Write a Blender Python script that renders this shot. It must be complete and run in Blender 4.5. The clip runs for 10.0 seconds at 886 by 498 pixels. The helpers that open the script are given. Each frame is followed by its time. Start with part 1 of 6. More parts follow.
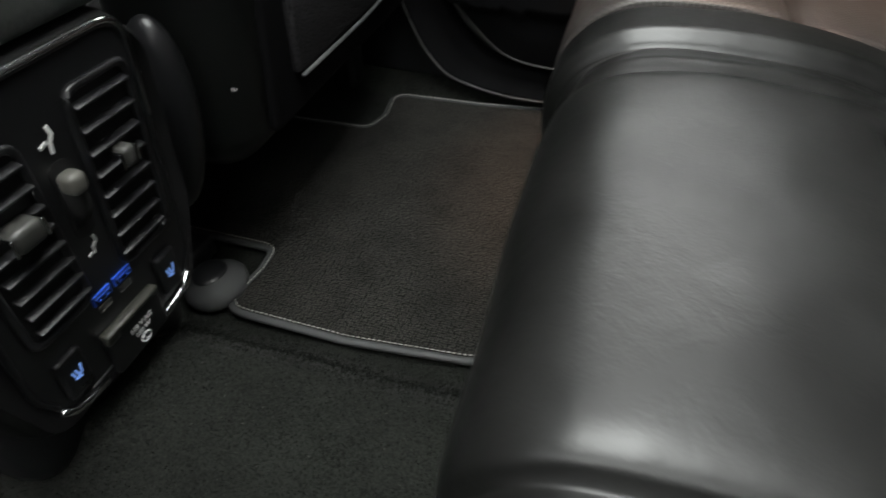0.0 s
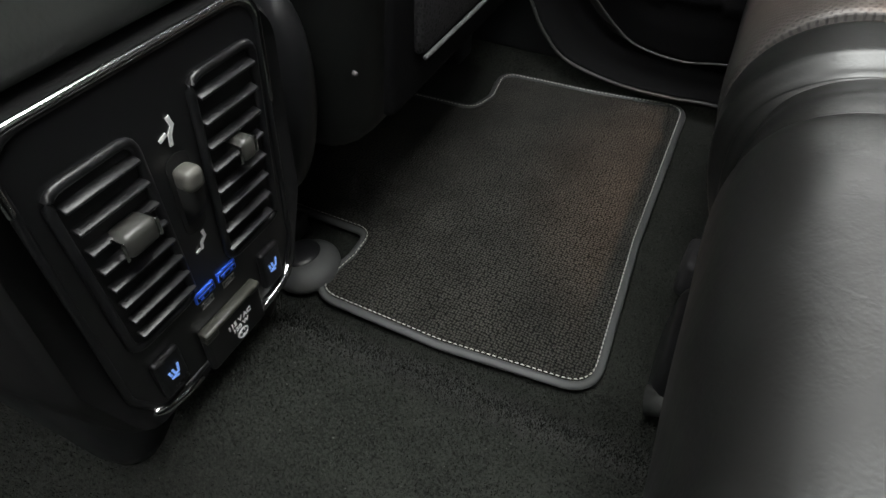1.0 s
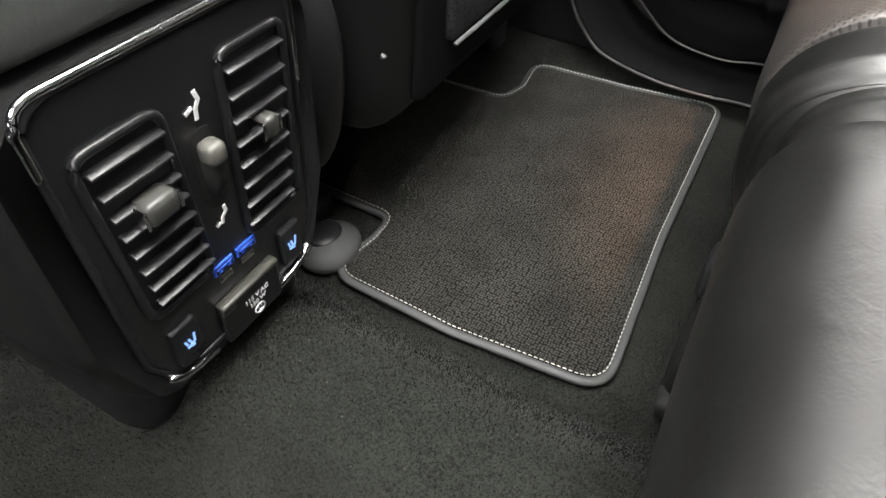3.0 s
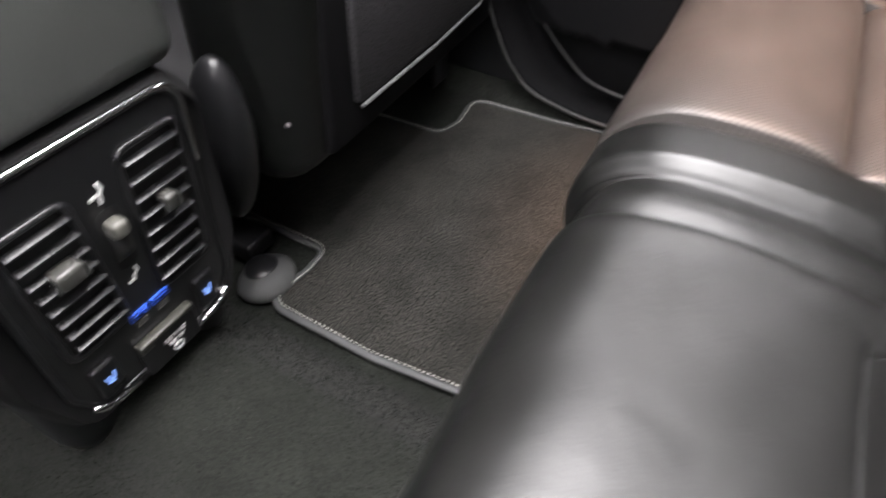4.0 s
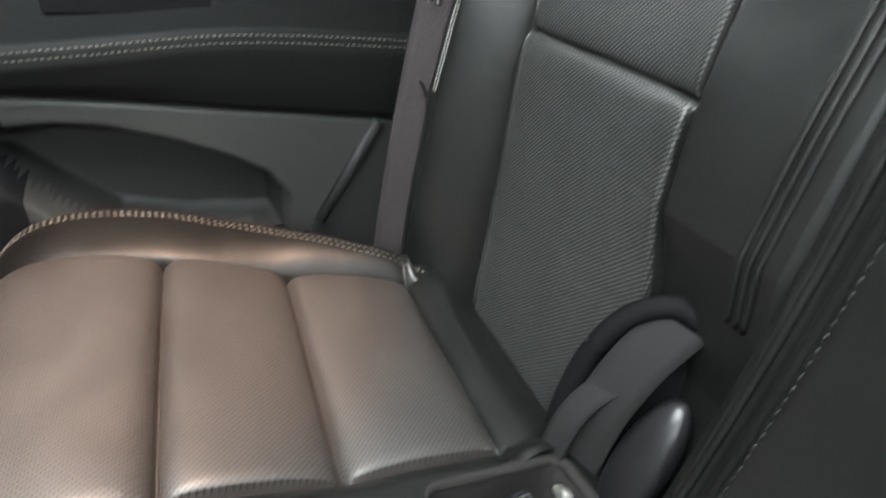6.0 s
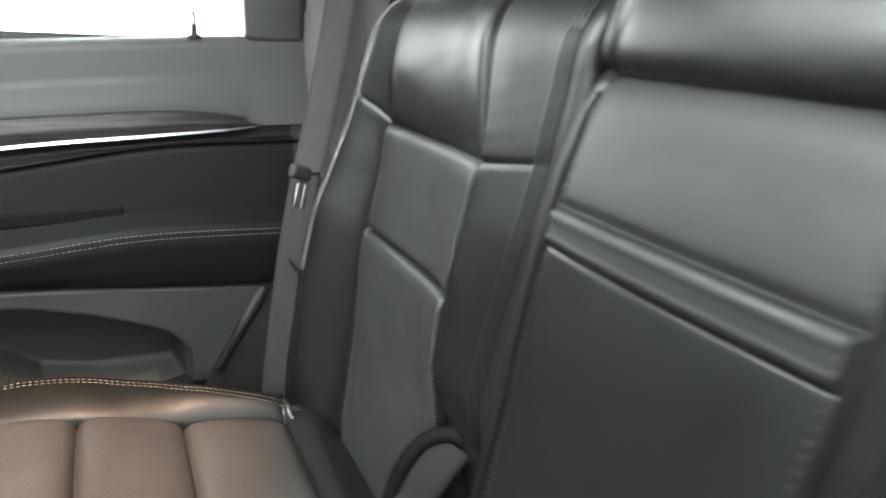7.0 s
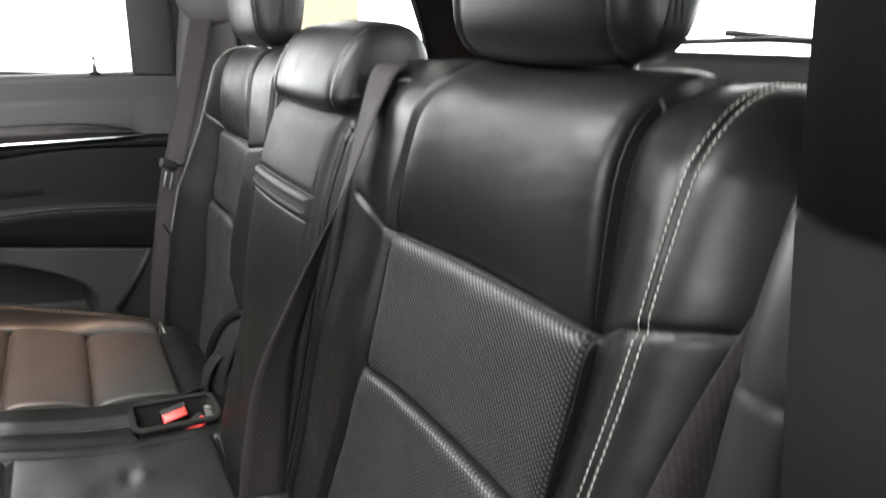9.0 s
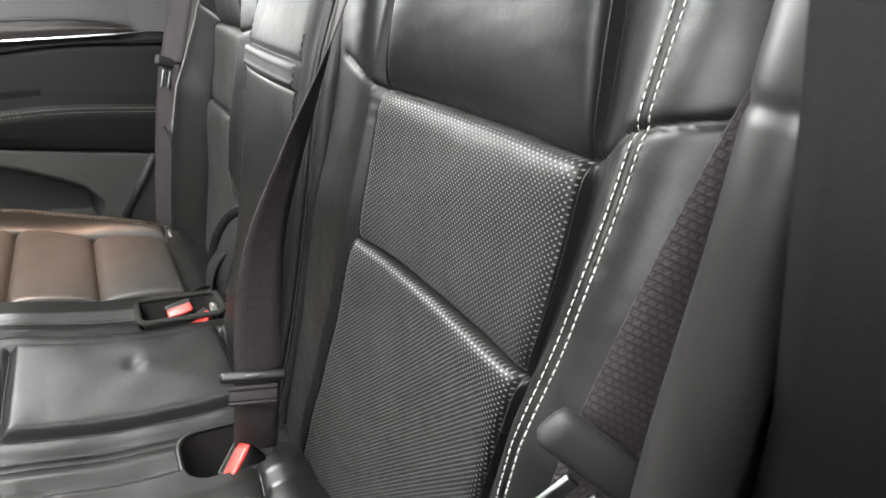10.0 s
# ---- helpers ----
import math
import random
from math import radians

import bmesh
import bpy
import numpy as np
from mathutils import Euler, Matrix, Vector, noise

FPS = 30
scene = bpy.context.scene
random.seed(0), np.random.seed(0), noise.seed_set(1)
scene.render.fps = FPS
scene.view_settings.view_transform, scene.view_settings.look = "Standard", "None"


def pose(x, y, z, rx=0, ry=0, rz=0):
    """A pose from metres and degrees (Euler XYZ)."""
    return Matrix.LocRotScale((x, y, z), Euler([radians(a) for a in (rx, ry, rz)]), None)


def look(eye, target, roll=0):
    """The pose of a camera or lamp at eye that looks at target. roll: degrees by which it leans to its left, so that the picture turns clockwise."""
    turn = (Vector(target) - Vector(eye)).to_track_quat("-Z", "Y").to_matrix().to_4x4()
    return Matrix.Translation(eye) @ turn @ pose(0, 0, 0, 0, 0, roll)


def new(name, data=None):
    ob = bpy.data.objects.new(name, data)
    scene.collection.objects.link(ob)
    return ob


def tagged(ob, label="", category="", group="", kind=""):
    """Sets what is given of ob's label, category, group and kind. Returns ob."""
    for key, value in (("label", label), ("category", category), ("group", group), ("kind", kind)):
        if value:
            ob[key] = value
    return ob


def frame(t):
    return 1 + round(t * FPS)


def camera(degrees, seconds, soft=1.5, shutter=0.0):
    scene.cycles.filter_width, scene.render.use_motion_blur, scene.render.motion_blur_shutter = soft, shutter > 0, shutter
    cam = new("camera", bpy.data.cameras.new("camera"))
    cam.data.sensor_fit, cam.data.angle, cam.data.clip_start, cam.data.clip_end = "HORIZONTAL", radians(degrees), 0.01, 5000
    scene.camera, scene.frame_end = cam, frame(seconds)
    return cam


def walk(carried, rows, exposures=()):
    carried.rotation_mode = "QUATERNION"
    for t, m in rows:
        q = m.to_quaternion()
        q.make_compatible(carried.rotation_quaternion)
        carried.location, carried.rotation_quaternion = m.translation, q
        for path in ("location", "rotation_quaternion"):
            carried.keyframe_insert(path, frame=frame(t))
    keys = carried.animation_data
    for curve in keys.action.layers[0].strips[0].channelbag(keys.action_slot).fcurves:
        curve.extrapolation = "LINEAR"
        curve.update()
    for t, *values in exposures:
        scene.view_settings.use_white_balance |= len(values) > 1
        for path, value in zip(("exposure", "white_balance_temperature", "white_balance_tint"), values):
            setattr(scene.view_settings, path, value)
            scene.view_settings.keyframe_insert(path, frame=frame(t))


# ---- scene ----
cam = camera(73.5, 10.0, shutter=0.5)
PATH = [
    (0, (0.306, -0.22, 0.546), (-0.094, 1.203, -0.802), 0.9),
    (0.5, (0.265, -0.193, 0.546), (-0.25, 1.122, -0.87), 1.1),
    (1, (0.243, -0.174, 0.539), (-0.334, 1.099, -0.892), 1.2),
    (1.5, (0.244, -0.164, 0.534), (-0.367, 1.081, -0.907), 1.2),
    (2, (0.243, -0.171, 0.534), (-0.382, 1.057, -0.916), 1.4),
    (3.5, (0.262, -0.172, 0.551), (-0.379, 1.033, -0.91), 2.1),
    (4, (0.34, -0.151, 0.623), (-0.287, 1.072, -0.83), 2.1),
    (4.5, (0.424, -0.085, 0.662), (0.131, 1.438, -0.6), 2.2),
    (5, (0.461, -0.038, 0.654), (0.668, 1.599, -0.476), 2.8),
    (5.2, (0.47, -0.027, 0.655), (0.817, 1.602, -0.453), 2.8),
    (6.3, (0.523, -0.05, 0.764), (1.262, 1.554, -0.175), 3.5),
    (6.5, (0.534, -0.073, 0.797), (1.323, 1.554, -0.057), 3.1),
    (7, (0.524, -0.214, 0.868), (1.444, 1.419, 0.171), 3.2),
    (7.5, (0.528, -0.415, 0.924), (1.517, 1.203, 0.291), 3.3),
    (8, (0.54, -0.568, 0.964), (1.556, 1.039, 0.343), 3.1),
    (8.5, (0.559, -0.675, 0.949), (1.587, 0.923, 0.325), 3.1),
    (9, (0.57, -0.727, 0.914), (1.602, 0.868, 0.287), 3.0),
    (9.5, (0.6, -0.715, 0.825), (1.597, 0.857, 0.093), 2.4),
    (10, (0.599, -0.731, 0.842), (1.538, 0.825, 0.005), 2.1),
]
EXPOSURES = [(0.0, -0.02, 6550, 10), (0.5, 0.08, 6550, 10), (1.0, 0.33, 6600, 11), (2.0, 1.1, 6700, 13), (3.5, 1.48, 6800, 17), (4.5, 1.05, 6450, 21), (5.0, 0.78, 6500, 20), (6.5, 1.32, 6200, 5),
             (7.0, 1.22, 6350, 6), (7.5, 0.62, 6450, 8), (8.0, 0.0, 6500, 10), (8.5, 0.25, 6500, 10), (9.0, 0.55, 6550, 11), (9.5, 0.6, 6600, 13), (10.0, 1.25, 6600, 11)]
walk(cam, [(t, look(eye, target, roll)) for t, eye, target, roll in PATH], EXPOSURES)

# ---- world, sun and exposure ----
world = bpy.data.worlds.new("workshop_light")
scene.world = world
world.use_nodes = True
wn = world.node_tree.nodes["Background"]
wn.inputs["Color"].default_value = (0.97, 1.0, 0.985, 1)
wn.inputs["Strength"].default_value = 7.5


def lamp(name, kind, energy, color, m, size=0.1, spot=60):
    d = bpy.data.lights.new(name, kind)
    d.energy, d.color = energy, color
    if kind == "AREA":
        d.size = size
    else:
        d.shadow_soft_size = size
    if kind == "SPOT":
        d.spot_size, d.spot_blend = radians(spot), 0.8
    ob = new(name, d)
    ob.matrix_world = m
    return ob


# added fill lamp in an invented roof opening, and the car's own warm lamps
roof = lamp("roof_fill_light", "AREA", 8.5, (0.95, 1.0, 0.98), pose(0.20, 0.0, 1.335), 0.60)
roof.data.shape, roof.data.size_y = "RECTANGLE", 0.78
lamp("reading_lamp", "SPOT", 53.0, (1.0, 0.56, 0.33), look((0.40, 0.30, 1.29), (0.42, 0.46, 0.38)), 0.02, 34)
lamp("cargo_lamp", "POINT", 0.5, (1.0, 0.34, 0.12), pose(1.575, 0.535, 0.815), 0.012)


# ---- materials ----
def material(name, color, rough=0.5, metal=0.0, spec=0.5):
    m = bpy.data.materials.new(name)
    m.use_nodes = True
    nt = m.node_tree
    b = nt.nodes["Principled BSDF"]
    b.inputs["Base Color"].default_value = (*color, 1)
    b.inputs["Roughness"].default_value = rough
    b.inputs["Metallic"].default_value = metal
    b.inputs["Specular IOR Level"].default_value = spec
    return m, nt, b


def node(nt, kind, **inputs):
    n = nt.nodes.new(kind)
    for k, v in inputs.items():
        n.inputs[k.replace("_", " ")].default_value = v
    return n


def grain(nt, b, coord, scale, detail, strength, dist, color=None, amount=0.3, rough=None):
    """Fine relief and a broad variation of colour and gloss."""
    tc = nt.nodes.new("ShaderNodeTexCoord")
    n1 = node(nt, "ShaderNodeTexNoise", Scale=scale, Detail=detail, Roughness=0.6)
    nt.links.new(tc.outputs[coord], n1.inputs["Vector"])
    bump = node(nt, "ShaderNodeBump", Strength=strength, Distance=dist)
    nt.links.new(n1.outputs["Fac"], bump.inputs["Height"])
    nt.links.new(bump.outputs["Normal"], b.inputs["Normal"])
    n2 = node(nt, "ShaderNodeTexNoise", Scale=7.0, Detail=5.0, Roughness=0.65)
    nt.links.new(tc.outputs[coord], n2.inputs["Vector"])
    if color:
        mix = nt.nodes.new("ShaderNodeMix")
        mix.data_type = "RGBA"
        base = b.inputs["Base Color"].default_value[:]
        mix.inputs["A"].default_value = tuple(c * (1 - amount) for c in base[:3]) + (1,)
        mix.inputs["B"].default_value = (*color, 1)
        nt.links.new(n2.outputs["Fac"], mix.inputs["Factor"])
        nt.links.new(mix.outputs["Result"], b.inputs["Base Color"])
    if rough:
        mr = node(nt, "ShaderNodeMapRange", From_Min=0.3, From_Max=0.7, To_Min=rough[0], To_Max=rough[1])
        nt.links.new(n2.outputs["Fac"], mr.inputs["Value"])
        nt.links.new(mr.outputs["Result"], b.inputs["Roughness"])
    return tc, bump


def leather(name, color, rough):
    m, nt, b = material(name, color, rough[0], 0.0, 0.42)
    tc = nt.nodes.new("ShaderNodeTexCoord")
    vor = node(nt, "ShaderNodeTexNoise", Scale=340.0, Detail=0.0, Roughness=0.5)
    nt.links.new(tc.outputs["Object"], vor.inputs["Vector"])
    wr = node(nt, "ShaderNodeTexNoise", Scale=26.0, Detail=2.5, Roughness=0.45, Distortion=0.3)
    nt.links.new(tc.outputs["Object"], wr.inputs["Vector"])
    b1 = node(nt, "ShaderNodeBump", Strength=0.36, Distance=0.002)
    nt.links.new(wr.outputs["Fac"], b1.inputs["Height"])
    # soft creases, then the pebble of the hide
    cr = node(nt, "ShaderNodeTexNoise", Scale=75.0, Detail=4.0, Roughness=0.55, Distortion=1.4)
    nt.links.new(tc.outputs["Object"], cr.inputs["Vector"])
    bc = node(nt, "ShaderNodeBump", Strength=0.16, Distance=0.0012)
    nt.links.new(cr.outputs["Fac"], bc.inputs["Height"])
    nt.links.new(b1.outputs["Normal"], bc.inputs["Normal"])
    cell = node(nt, "ShaderNodeTexVoronoi", Scale=640.0, Randomness=1.0)
    cell.feature = "SMOOTH_F1"
    nt.links.new(tc.outputs["Object"], cell.inputs["Vector"])
    bp = node(nt, "ShaderNodeBump", Strength=0.10, Distance=0.0005)
    bp.invert = True
    nt.links.new(cell.outputs["Distance"], bp.inputs["Height"])
    nt.links.new(bc.outputs["Normal"], bp.inputs["Normal"])
    b2 = node(nt, "ShaderNodeBump", Strength=0.03, Distance=0.0004)
    nt.links.new(vor.outputs["Fac"], b2.inputs["Height"])
    nt.links.new(bp.outputs["Normal"], b2.inputs["Normal"])
    nt.links.new(b2.outputs["Normal"], b.inputs["Normal"])
    big = node(nt, "ShaderNodeTexNoise", Scale=9.0, Detail=6.0, Roughness=0.7)
    nt.links.new(tc.outputs["Object"], big.inputs["Vector"])
    mr = node(nt, "ShaderNodeMapRange", From_Min=0.3, From_Max=0.7, To_Min=rough[0] - 0.03, To_Max=rough[1] + 0.05)
    nt.links.new(big.outputs["Fac"], mr.inputs["Value"])
    nt.links.new(mr.outputs["Result"], b.inputs["Roughness"])
    mix = nt.nodes.new("ShaderNodeMix")
    mix.data_type = "RGBA"
    mix.inputs["A"].default_value = tuple(c * 0.75 for c in color) + (1,)
    mix.inputs["B"].default_value = tuple(c * 1.3 for c in color) + (1,)
    nt.links.new(big.outputs["Fac"], mix.inputs["Factor"])
    nt.links.new(mix.outputs["Result"], b.inputs["Base Color"])
    return m, nt, b, mix, b2


def perforated(name, color, rough, pitch, dot, hole):
    """Leather with staggered rows of pale pinholes, laid out on the panel's own metres."""
    m, nt, b, mix, bump = leather(name, color, rough)
    uv = nt.nodes.new("ShaderNodeTexCoord")
    dists = []
    for shift in (0.0, 0.5):
        sc = nt.nodes.new("ShaderNodeVectorMath")
        sc.operation = "MULTIPLY_ADD"
        sc.inputs[1].default_value = (1 / pitch, 1 / pitch, 0)
        sc.inputs[2].default_value = (shift, shift, 0)
        nt.links.new(uv.outputs["UV"], sc.inputs[0])
        fr = nt.nodes.new("ShaderNodeVectorMath")
        fr.operation = "FRACTION"
        nt.links.new(sc.outputs[0], fr.inputs[0])
        dd = nt.nodes.new("ShaderNodeVectorMath")
        dd.operation = "DISTANCE"
        dd.inputs[1].default_value = (0.5, 0.5, 0)
        nt.links.new(fr.outputs[0], dd.inputs[0])
        dists.append(dd)
    mn = nt.nodes.new("ShaderNodeMath")
    mn.operation = "MINIMUM"
    nt.links.new(dists[0].outputs["Value"], mn.inputs[0])
    nt.links.new(dists[1].outputs["Value"], mn.inputs[1])
    mask = node(nt, "ShaderNodeMapRange", From_Min=dot * 0.75, From_Max=dot * 1.25, To_Min=1.0, To_Max=0.0)
    nt.links.new(mn.outputs[0], mask.inputs["Value"])
    pm = nt.nodes.new("ShaderNodeMix")
    pm.data_type = "RGBA"
    pm.inputs["B"].default_value = (*hole, 1)
    nt.links.new(mask.outputs["Result"], pm.inputs["Factor"])
    nt.links.new(mix.outputs["Result"], pm.inputs["A"])
    nt.links.new(pm.outputs["Result"], b.inputs["Base Color"])
    b3 = node(nt, "ShaderNodeBump", Strength=0.3, Distance=0.0006)
    b3.invert = True
    nt.links.new(mask.outputs["Result"], b3.inputs["Height"])
    nt.links.new(bump.outputs["Normal"], b3.inputs["Normal"])
    nt.links.new(b3.outputs["Normal"], b.inputs["Normal"])
    return m


def lid_leather():
    m, nt, b, mix, b2 = leather("grained_lid_leather", (0.034, 0.0372, 0.0345), (0.45, 0.55))
    b2.inputs["Strength"].default_value = 0.35
    return m


LEATHER_LID = lid_leather()
LEATHER = leather("black_leather", (0.0065, 0.0069, 0.0066), (0.35, 0.46))[0]
LEATHER_PAD = leather("matt_black_leather", (0.0065, 0.0069, 0.0066), (0.47, 0.58))[0]
LEATHER_BOLSTER = leather("polished_black_leather", (0.0060, 0.0058, 0.0055), (0.40, 0.48))[0]
LEATHER_CUSHION = leather("worn_black_leather", (0.0065, 0.0066, 0.0062), (0.30, 0.40))[0]
PERF = perforated("perforated_leather", (0.0085, 0.009, 0.0086), (0.36, 0.46), 0.0045, 0.15, (0.16, 0.16, 0.157))
PERF_SEAT = perforated("perforated_seat_leather", (0.040, 0.0362, 0.0338), (0.40, 0.50), 0.0045, 0.19, (0.004, 0.0036, 0.0036))

for mat_, gloss in ((PERF_SEAT, 0.6), (LEATHER_BOLSTER, 0.22), (LEATHER_CUSHION, 0.62)):
    mat_.node_tree.nodes["Principled BSDF"].inputs["Specular IOR Level"].default_value = gloss


def plastic(name, color, rough, scale=420.0, strength=0.25, spec=0.35):
    m, nt, b = material(name, color, rough, 0.0, spec)
    grain(nt, b, "Object", scale, 3.0, strength, 0.0006, tuple(c * 1.4 for c in color), 0.2, (rough - 0.06, rough + 0.08))
    return m


PLASTIC = plastic("black_grained_plastic", (0.011, 0.011, 0.012), 0.5)
PLASTIC_GREY = plastic("charcoal_plastic", (0.028, 0.0275, 0.0285), 0.55)
PLASTIC_DOOR = plastic("grey_door_plastic", (0.023, 0.024, 0.023), 0.55)
ROLL = plastic("worn_roll_leather", (0.015, 0.0144, 0.0144), 0.36, 300.0, 0.1, 0.8)
PILLAR = plastic("pillar_plastic", (0.085, 0.078, 0.082), 0.6)
SATIN = plastic("satin_black_plastic", (0.010, 0.010, 0.011), 0.33, 200.0, 0.05, 0.5)
VINYL = plastic("soft_door_vinyl", (0.0045, 0.0047, 0.0047), 0.58, 300.0, 0.3, 0.14)
KICK = plastic("matt_black_kick_plastic", (0.0045, 0.0045, 0.005), 0.7, 300.0, 0.3, 0.08)
GLOSS = material("piano_black", (0.013, 0.013, 0.0138), 0.28)[0]
CHROME = material("chrome", (0.82, 0.82, 0.84), 0.14, 1.0)[0]
CHROME_SATIN = material("satin_chrome", (0.58, 0.58, 0.60), 0.3, 1.0)[0]
STEEL = material("dull_steel", (0.35, 0.35, 0.36), 0.35, 1.0)[0]
RUBBER = plastic("black_rubber", (0.012, 0.012, 0.012), 0.6, 150.0, 0.1)
THREAD = material("pale_thread", (0.62, 0.60, 0.56), 0.7)[0]
THREAD_TAN = material("tan_thread", (0.15, 0.135, 0.11), 0.7)[0]
THREAD_DARK = material("dark_thread", (0.035, 0.035, 0.033), 0.7)[0]
WHITE_INK = material("white_print", (0.75, 0.75, 0.75), 0.5)[0]
RED = material("red_buckle_button", (0.80, 0.055, 0.045), 0.35)[0]
GREY_BIND = plastic("grey_binding", (0.060, 0.062, 0.062), 0.55, 900.0, 0.3)
CREAM = plastic("beige_paint", (0.13, 0.12, 0.082), 0.75, 40.0, 0.1)
CONCRETE = plastic("pale_concrete", (0.45, 0.45, 0.43), 0.8, 30.0, 0.3)


def glowing(name, color, strength):
    m, nt, b = material(name, tuple(c * 0.3 for c in color), 0.4)
    b.inputs["Emission Color"].default_value = (*color, 1)
    b.inputs["Emission Strength"].default_value = strength
    return m


BLUE_LIT = glowing("blue_backlight", (0.22, 0.42, 1.0), 0.45)
BLUE_PORT = material("blue_port_plastic", (0.03, 0.12, 0.75), 0.4)[0]


def wood():
    m, nt, b = material("dark_open_pore_wood", (0.05, 0.045, 0.044), 0.5, 0.0, 0.25)
    tc = nt.nodes.new("ShaderNodeTexCoord")
    mp = nt.nodes.new("ShaderNodeMapping")
    mp.inputs["Scale"].default_value = (4, 1, 60)
    nt.links.new(tc.outputs["Object"], mp.inputs["Vector"])
    n = node(nt, "ShaderNodeTexNoise", Scale=3.0, Detail=8.0, Distortion=1.2)
    nt.links.new(mp.outputs["Vector"], n.inputs["Vector"])
    r = nt.nodes.new("ShaderNodeValToRGB")
    r.color_ramp.elements[0].position, r.color_ramp.elements[1].position = 0.35, 0.7
    r.color_ramp.elements[0].color = (0.006, 0.0052, 0.0052, 1)
    r.color_ramp.elements[1].color = (0.036, 0.030, 0.030, 1)
    nt.links.new(n.outputs["Fac"], r.inputs["Fac"])
    nt.links.new(r.outputs["Color"], b.inputs["Base Color"])
    return m


WOOD = wood()


def carpet(name, dark, light, scale, dist, speck, rows):
    """Pile of small tufts; rows: how strongly the tufts stand in woven rows."""
    m, nt, b = material(name, dark, 0.95, 0.0, 0.12)
    tc = nt.nodes.new("ShaderNodeTexCoord")
    warp = node(nt, "ShaderNodeTexNoise", Scale=scale * 0.35, Detail=2.0)
    nt.links.new(tc.outputs["Object"], warp.inputs["Vector"])
    off = nt.nodes.new("ShaderNodeVectorMath")
    off.operation = "MULTIPLY_ADD"
    off.inputs[1].default_value = (1.2 / scale,) * 3
    nt.links.new(warp.outputs["Color"], off.inputs[0])
    nt.links.new(tc.outputs["Object"], off.inputs[2])
    v = node(nt, "ShaderNodeTexVoronoi", Scale=scale, Randomness=1.0 - 0.55 * rows)
    v.voronoi_dimensions = "2D"
    nt.links.new(off.outputs[0], v.inputs["Vector"])
    n = node(nt, "ShaderNodeTexNoise", Scale=scale * (0.7 + 0.6 * rows), Detail=6.0, Roughness=0.8)
    nt.links.new(tc.outputs["Object"], n.inputs["Vector"])
    big = node(nt, "ShaderNodeTexNoise", Scale=14.0, Detail=5.0, Roughness=0.65)
    nt.links.new(tc.outputs["Object"], big.inputs["Vector"])
    nm = node(nt, "ShaderNodeMapRange", From_Min=0.38, From_Max=0.64, To_Min=0.12 + 0.45 * rows, To_Max=1.6 - 0.3 * rows)
    nt.links.new(n.outputs["Fac"], nm.inputs["Value"])
    bm_ = node(nt, "ShaderNodeMapRange", From_Min=0.3, From_Max=0.7, To_Min=0.62, To_Max=1.28)
    nt.links.new(big.outputs["Fac"], bm_.inputs["Value"])
    loop = node(nt, "ShaderNodeMapRange", From_Min=0.08, From_Max=0.75 - 0.17 * rows, To_Min=1.0, To_Max=0.80 - 0.74 * rows)
    nt.links.new(v.outputs["Distance"], loop.inputs["Value"])
    fac = loop.outputs["Result"]
    for other in (nm, bm_):
        mul = nt.nodes.new("ShaderNodeMath")
        mul.operation = "MULTIPLY"
        nt.links.new(fac, mul.inputs[0])
        nt.links.new(other.outputs["Result"], mul.inputs[1])
        fac = mul.outputs[0]
    r = nt.nodes.new("ShaderNodeValToRGB")
    e = r.color_ramp.elements
    e[0].position, e[0].color = 0.08, (*dark, 1)
    e[1].position, e[1].color = 0.95, (*light, 1)
    nt.links.new(fac, r.inputs["Fac"])
    # scattered pale fibres and crumbs
    sp = node(nt, "ShaderNodeTexNoise", Scale=420.0, Detail=1.0)
    nt.links.new(tc.outputs["Object"], sp.inputs["Vector"])
    sm = node(nt, "ShaderNodeMapRange", From_Min=0.76, From_Max=0.83, To_Min=0.0, To_Max=speck)
    nt.links.new(sp.outputs["Fac"], sm.inputs["Value"])
    mix = nt.nodes.new("ShaderNodeMix")
    mix.data_type = "RGBA"
    mix.inputs["B"].default_value = (0.16, 0.16, 0.15, 1)
    nt.links.new(sm.outputs["Result"], mix.inputs["Factor"])
    nt.links.new(r.outputs["Color"], mix.inputs["A"])
    nt.links.new(mix.outputs["Result"], b.inputs["Base Color"])
    bump = node(nt, "ShaderNodeBump", Strength=0.15 + 0.55 * rows, Distance=dist)
    bump.invert = True
    nt.links.new(v.outputs["Distance"], bump.inputs["Height"])
    b2 = node(nt, "ShaderNodeBump", Strength=0.5, Distance=dist * 0.6)
    nt.links.new(n.outputs["Fac"], b2.inputs["Height"])
    nt.links.new(bump.outputs["Normal"], b2.inputs["Normal"])
    nt.links.new(b2.outputs["Normal"], b.inputs["Normal"])
    b.inputs["Sheen Weight"].default_value = 0.05
    return m


def pile_fibre():
    """Single carpet fibres, each of its own tone."""
    m, nt, b = material("carpet_fibre", (0.01, 0.011, 0.01), 0.9, 0.0, 0.12)
    g = nt.nodes.new("ShaderNodeNewGeometry")
    r = nt.nodes.new("ShaderNodeValToRGB")
    e = r.color_ramp.elements
    e[0].position, e[0].color = 0.1, (0.0025, 0.0028, 0.0025, 1)
    e[1].position, e[1].color = 0.96, (0.042, 0.0445, 0.038, 1)
    mid = e.new(0.8)
    mid.color = (0.019, 0.0205, 0.0175, 1)
    nt.links.new(g.outputs["Random Per Island"], r.inputs["Fac"])
    nt.links.new(r.outputs["Color"], b.inputs["Base Color"])
    return m


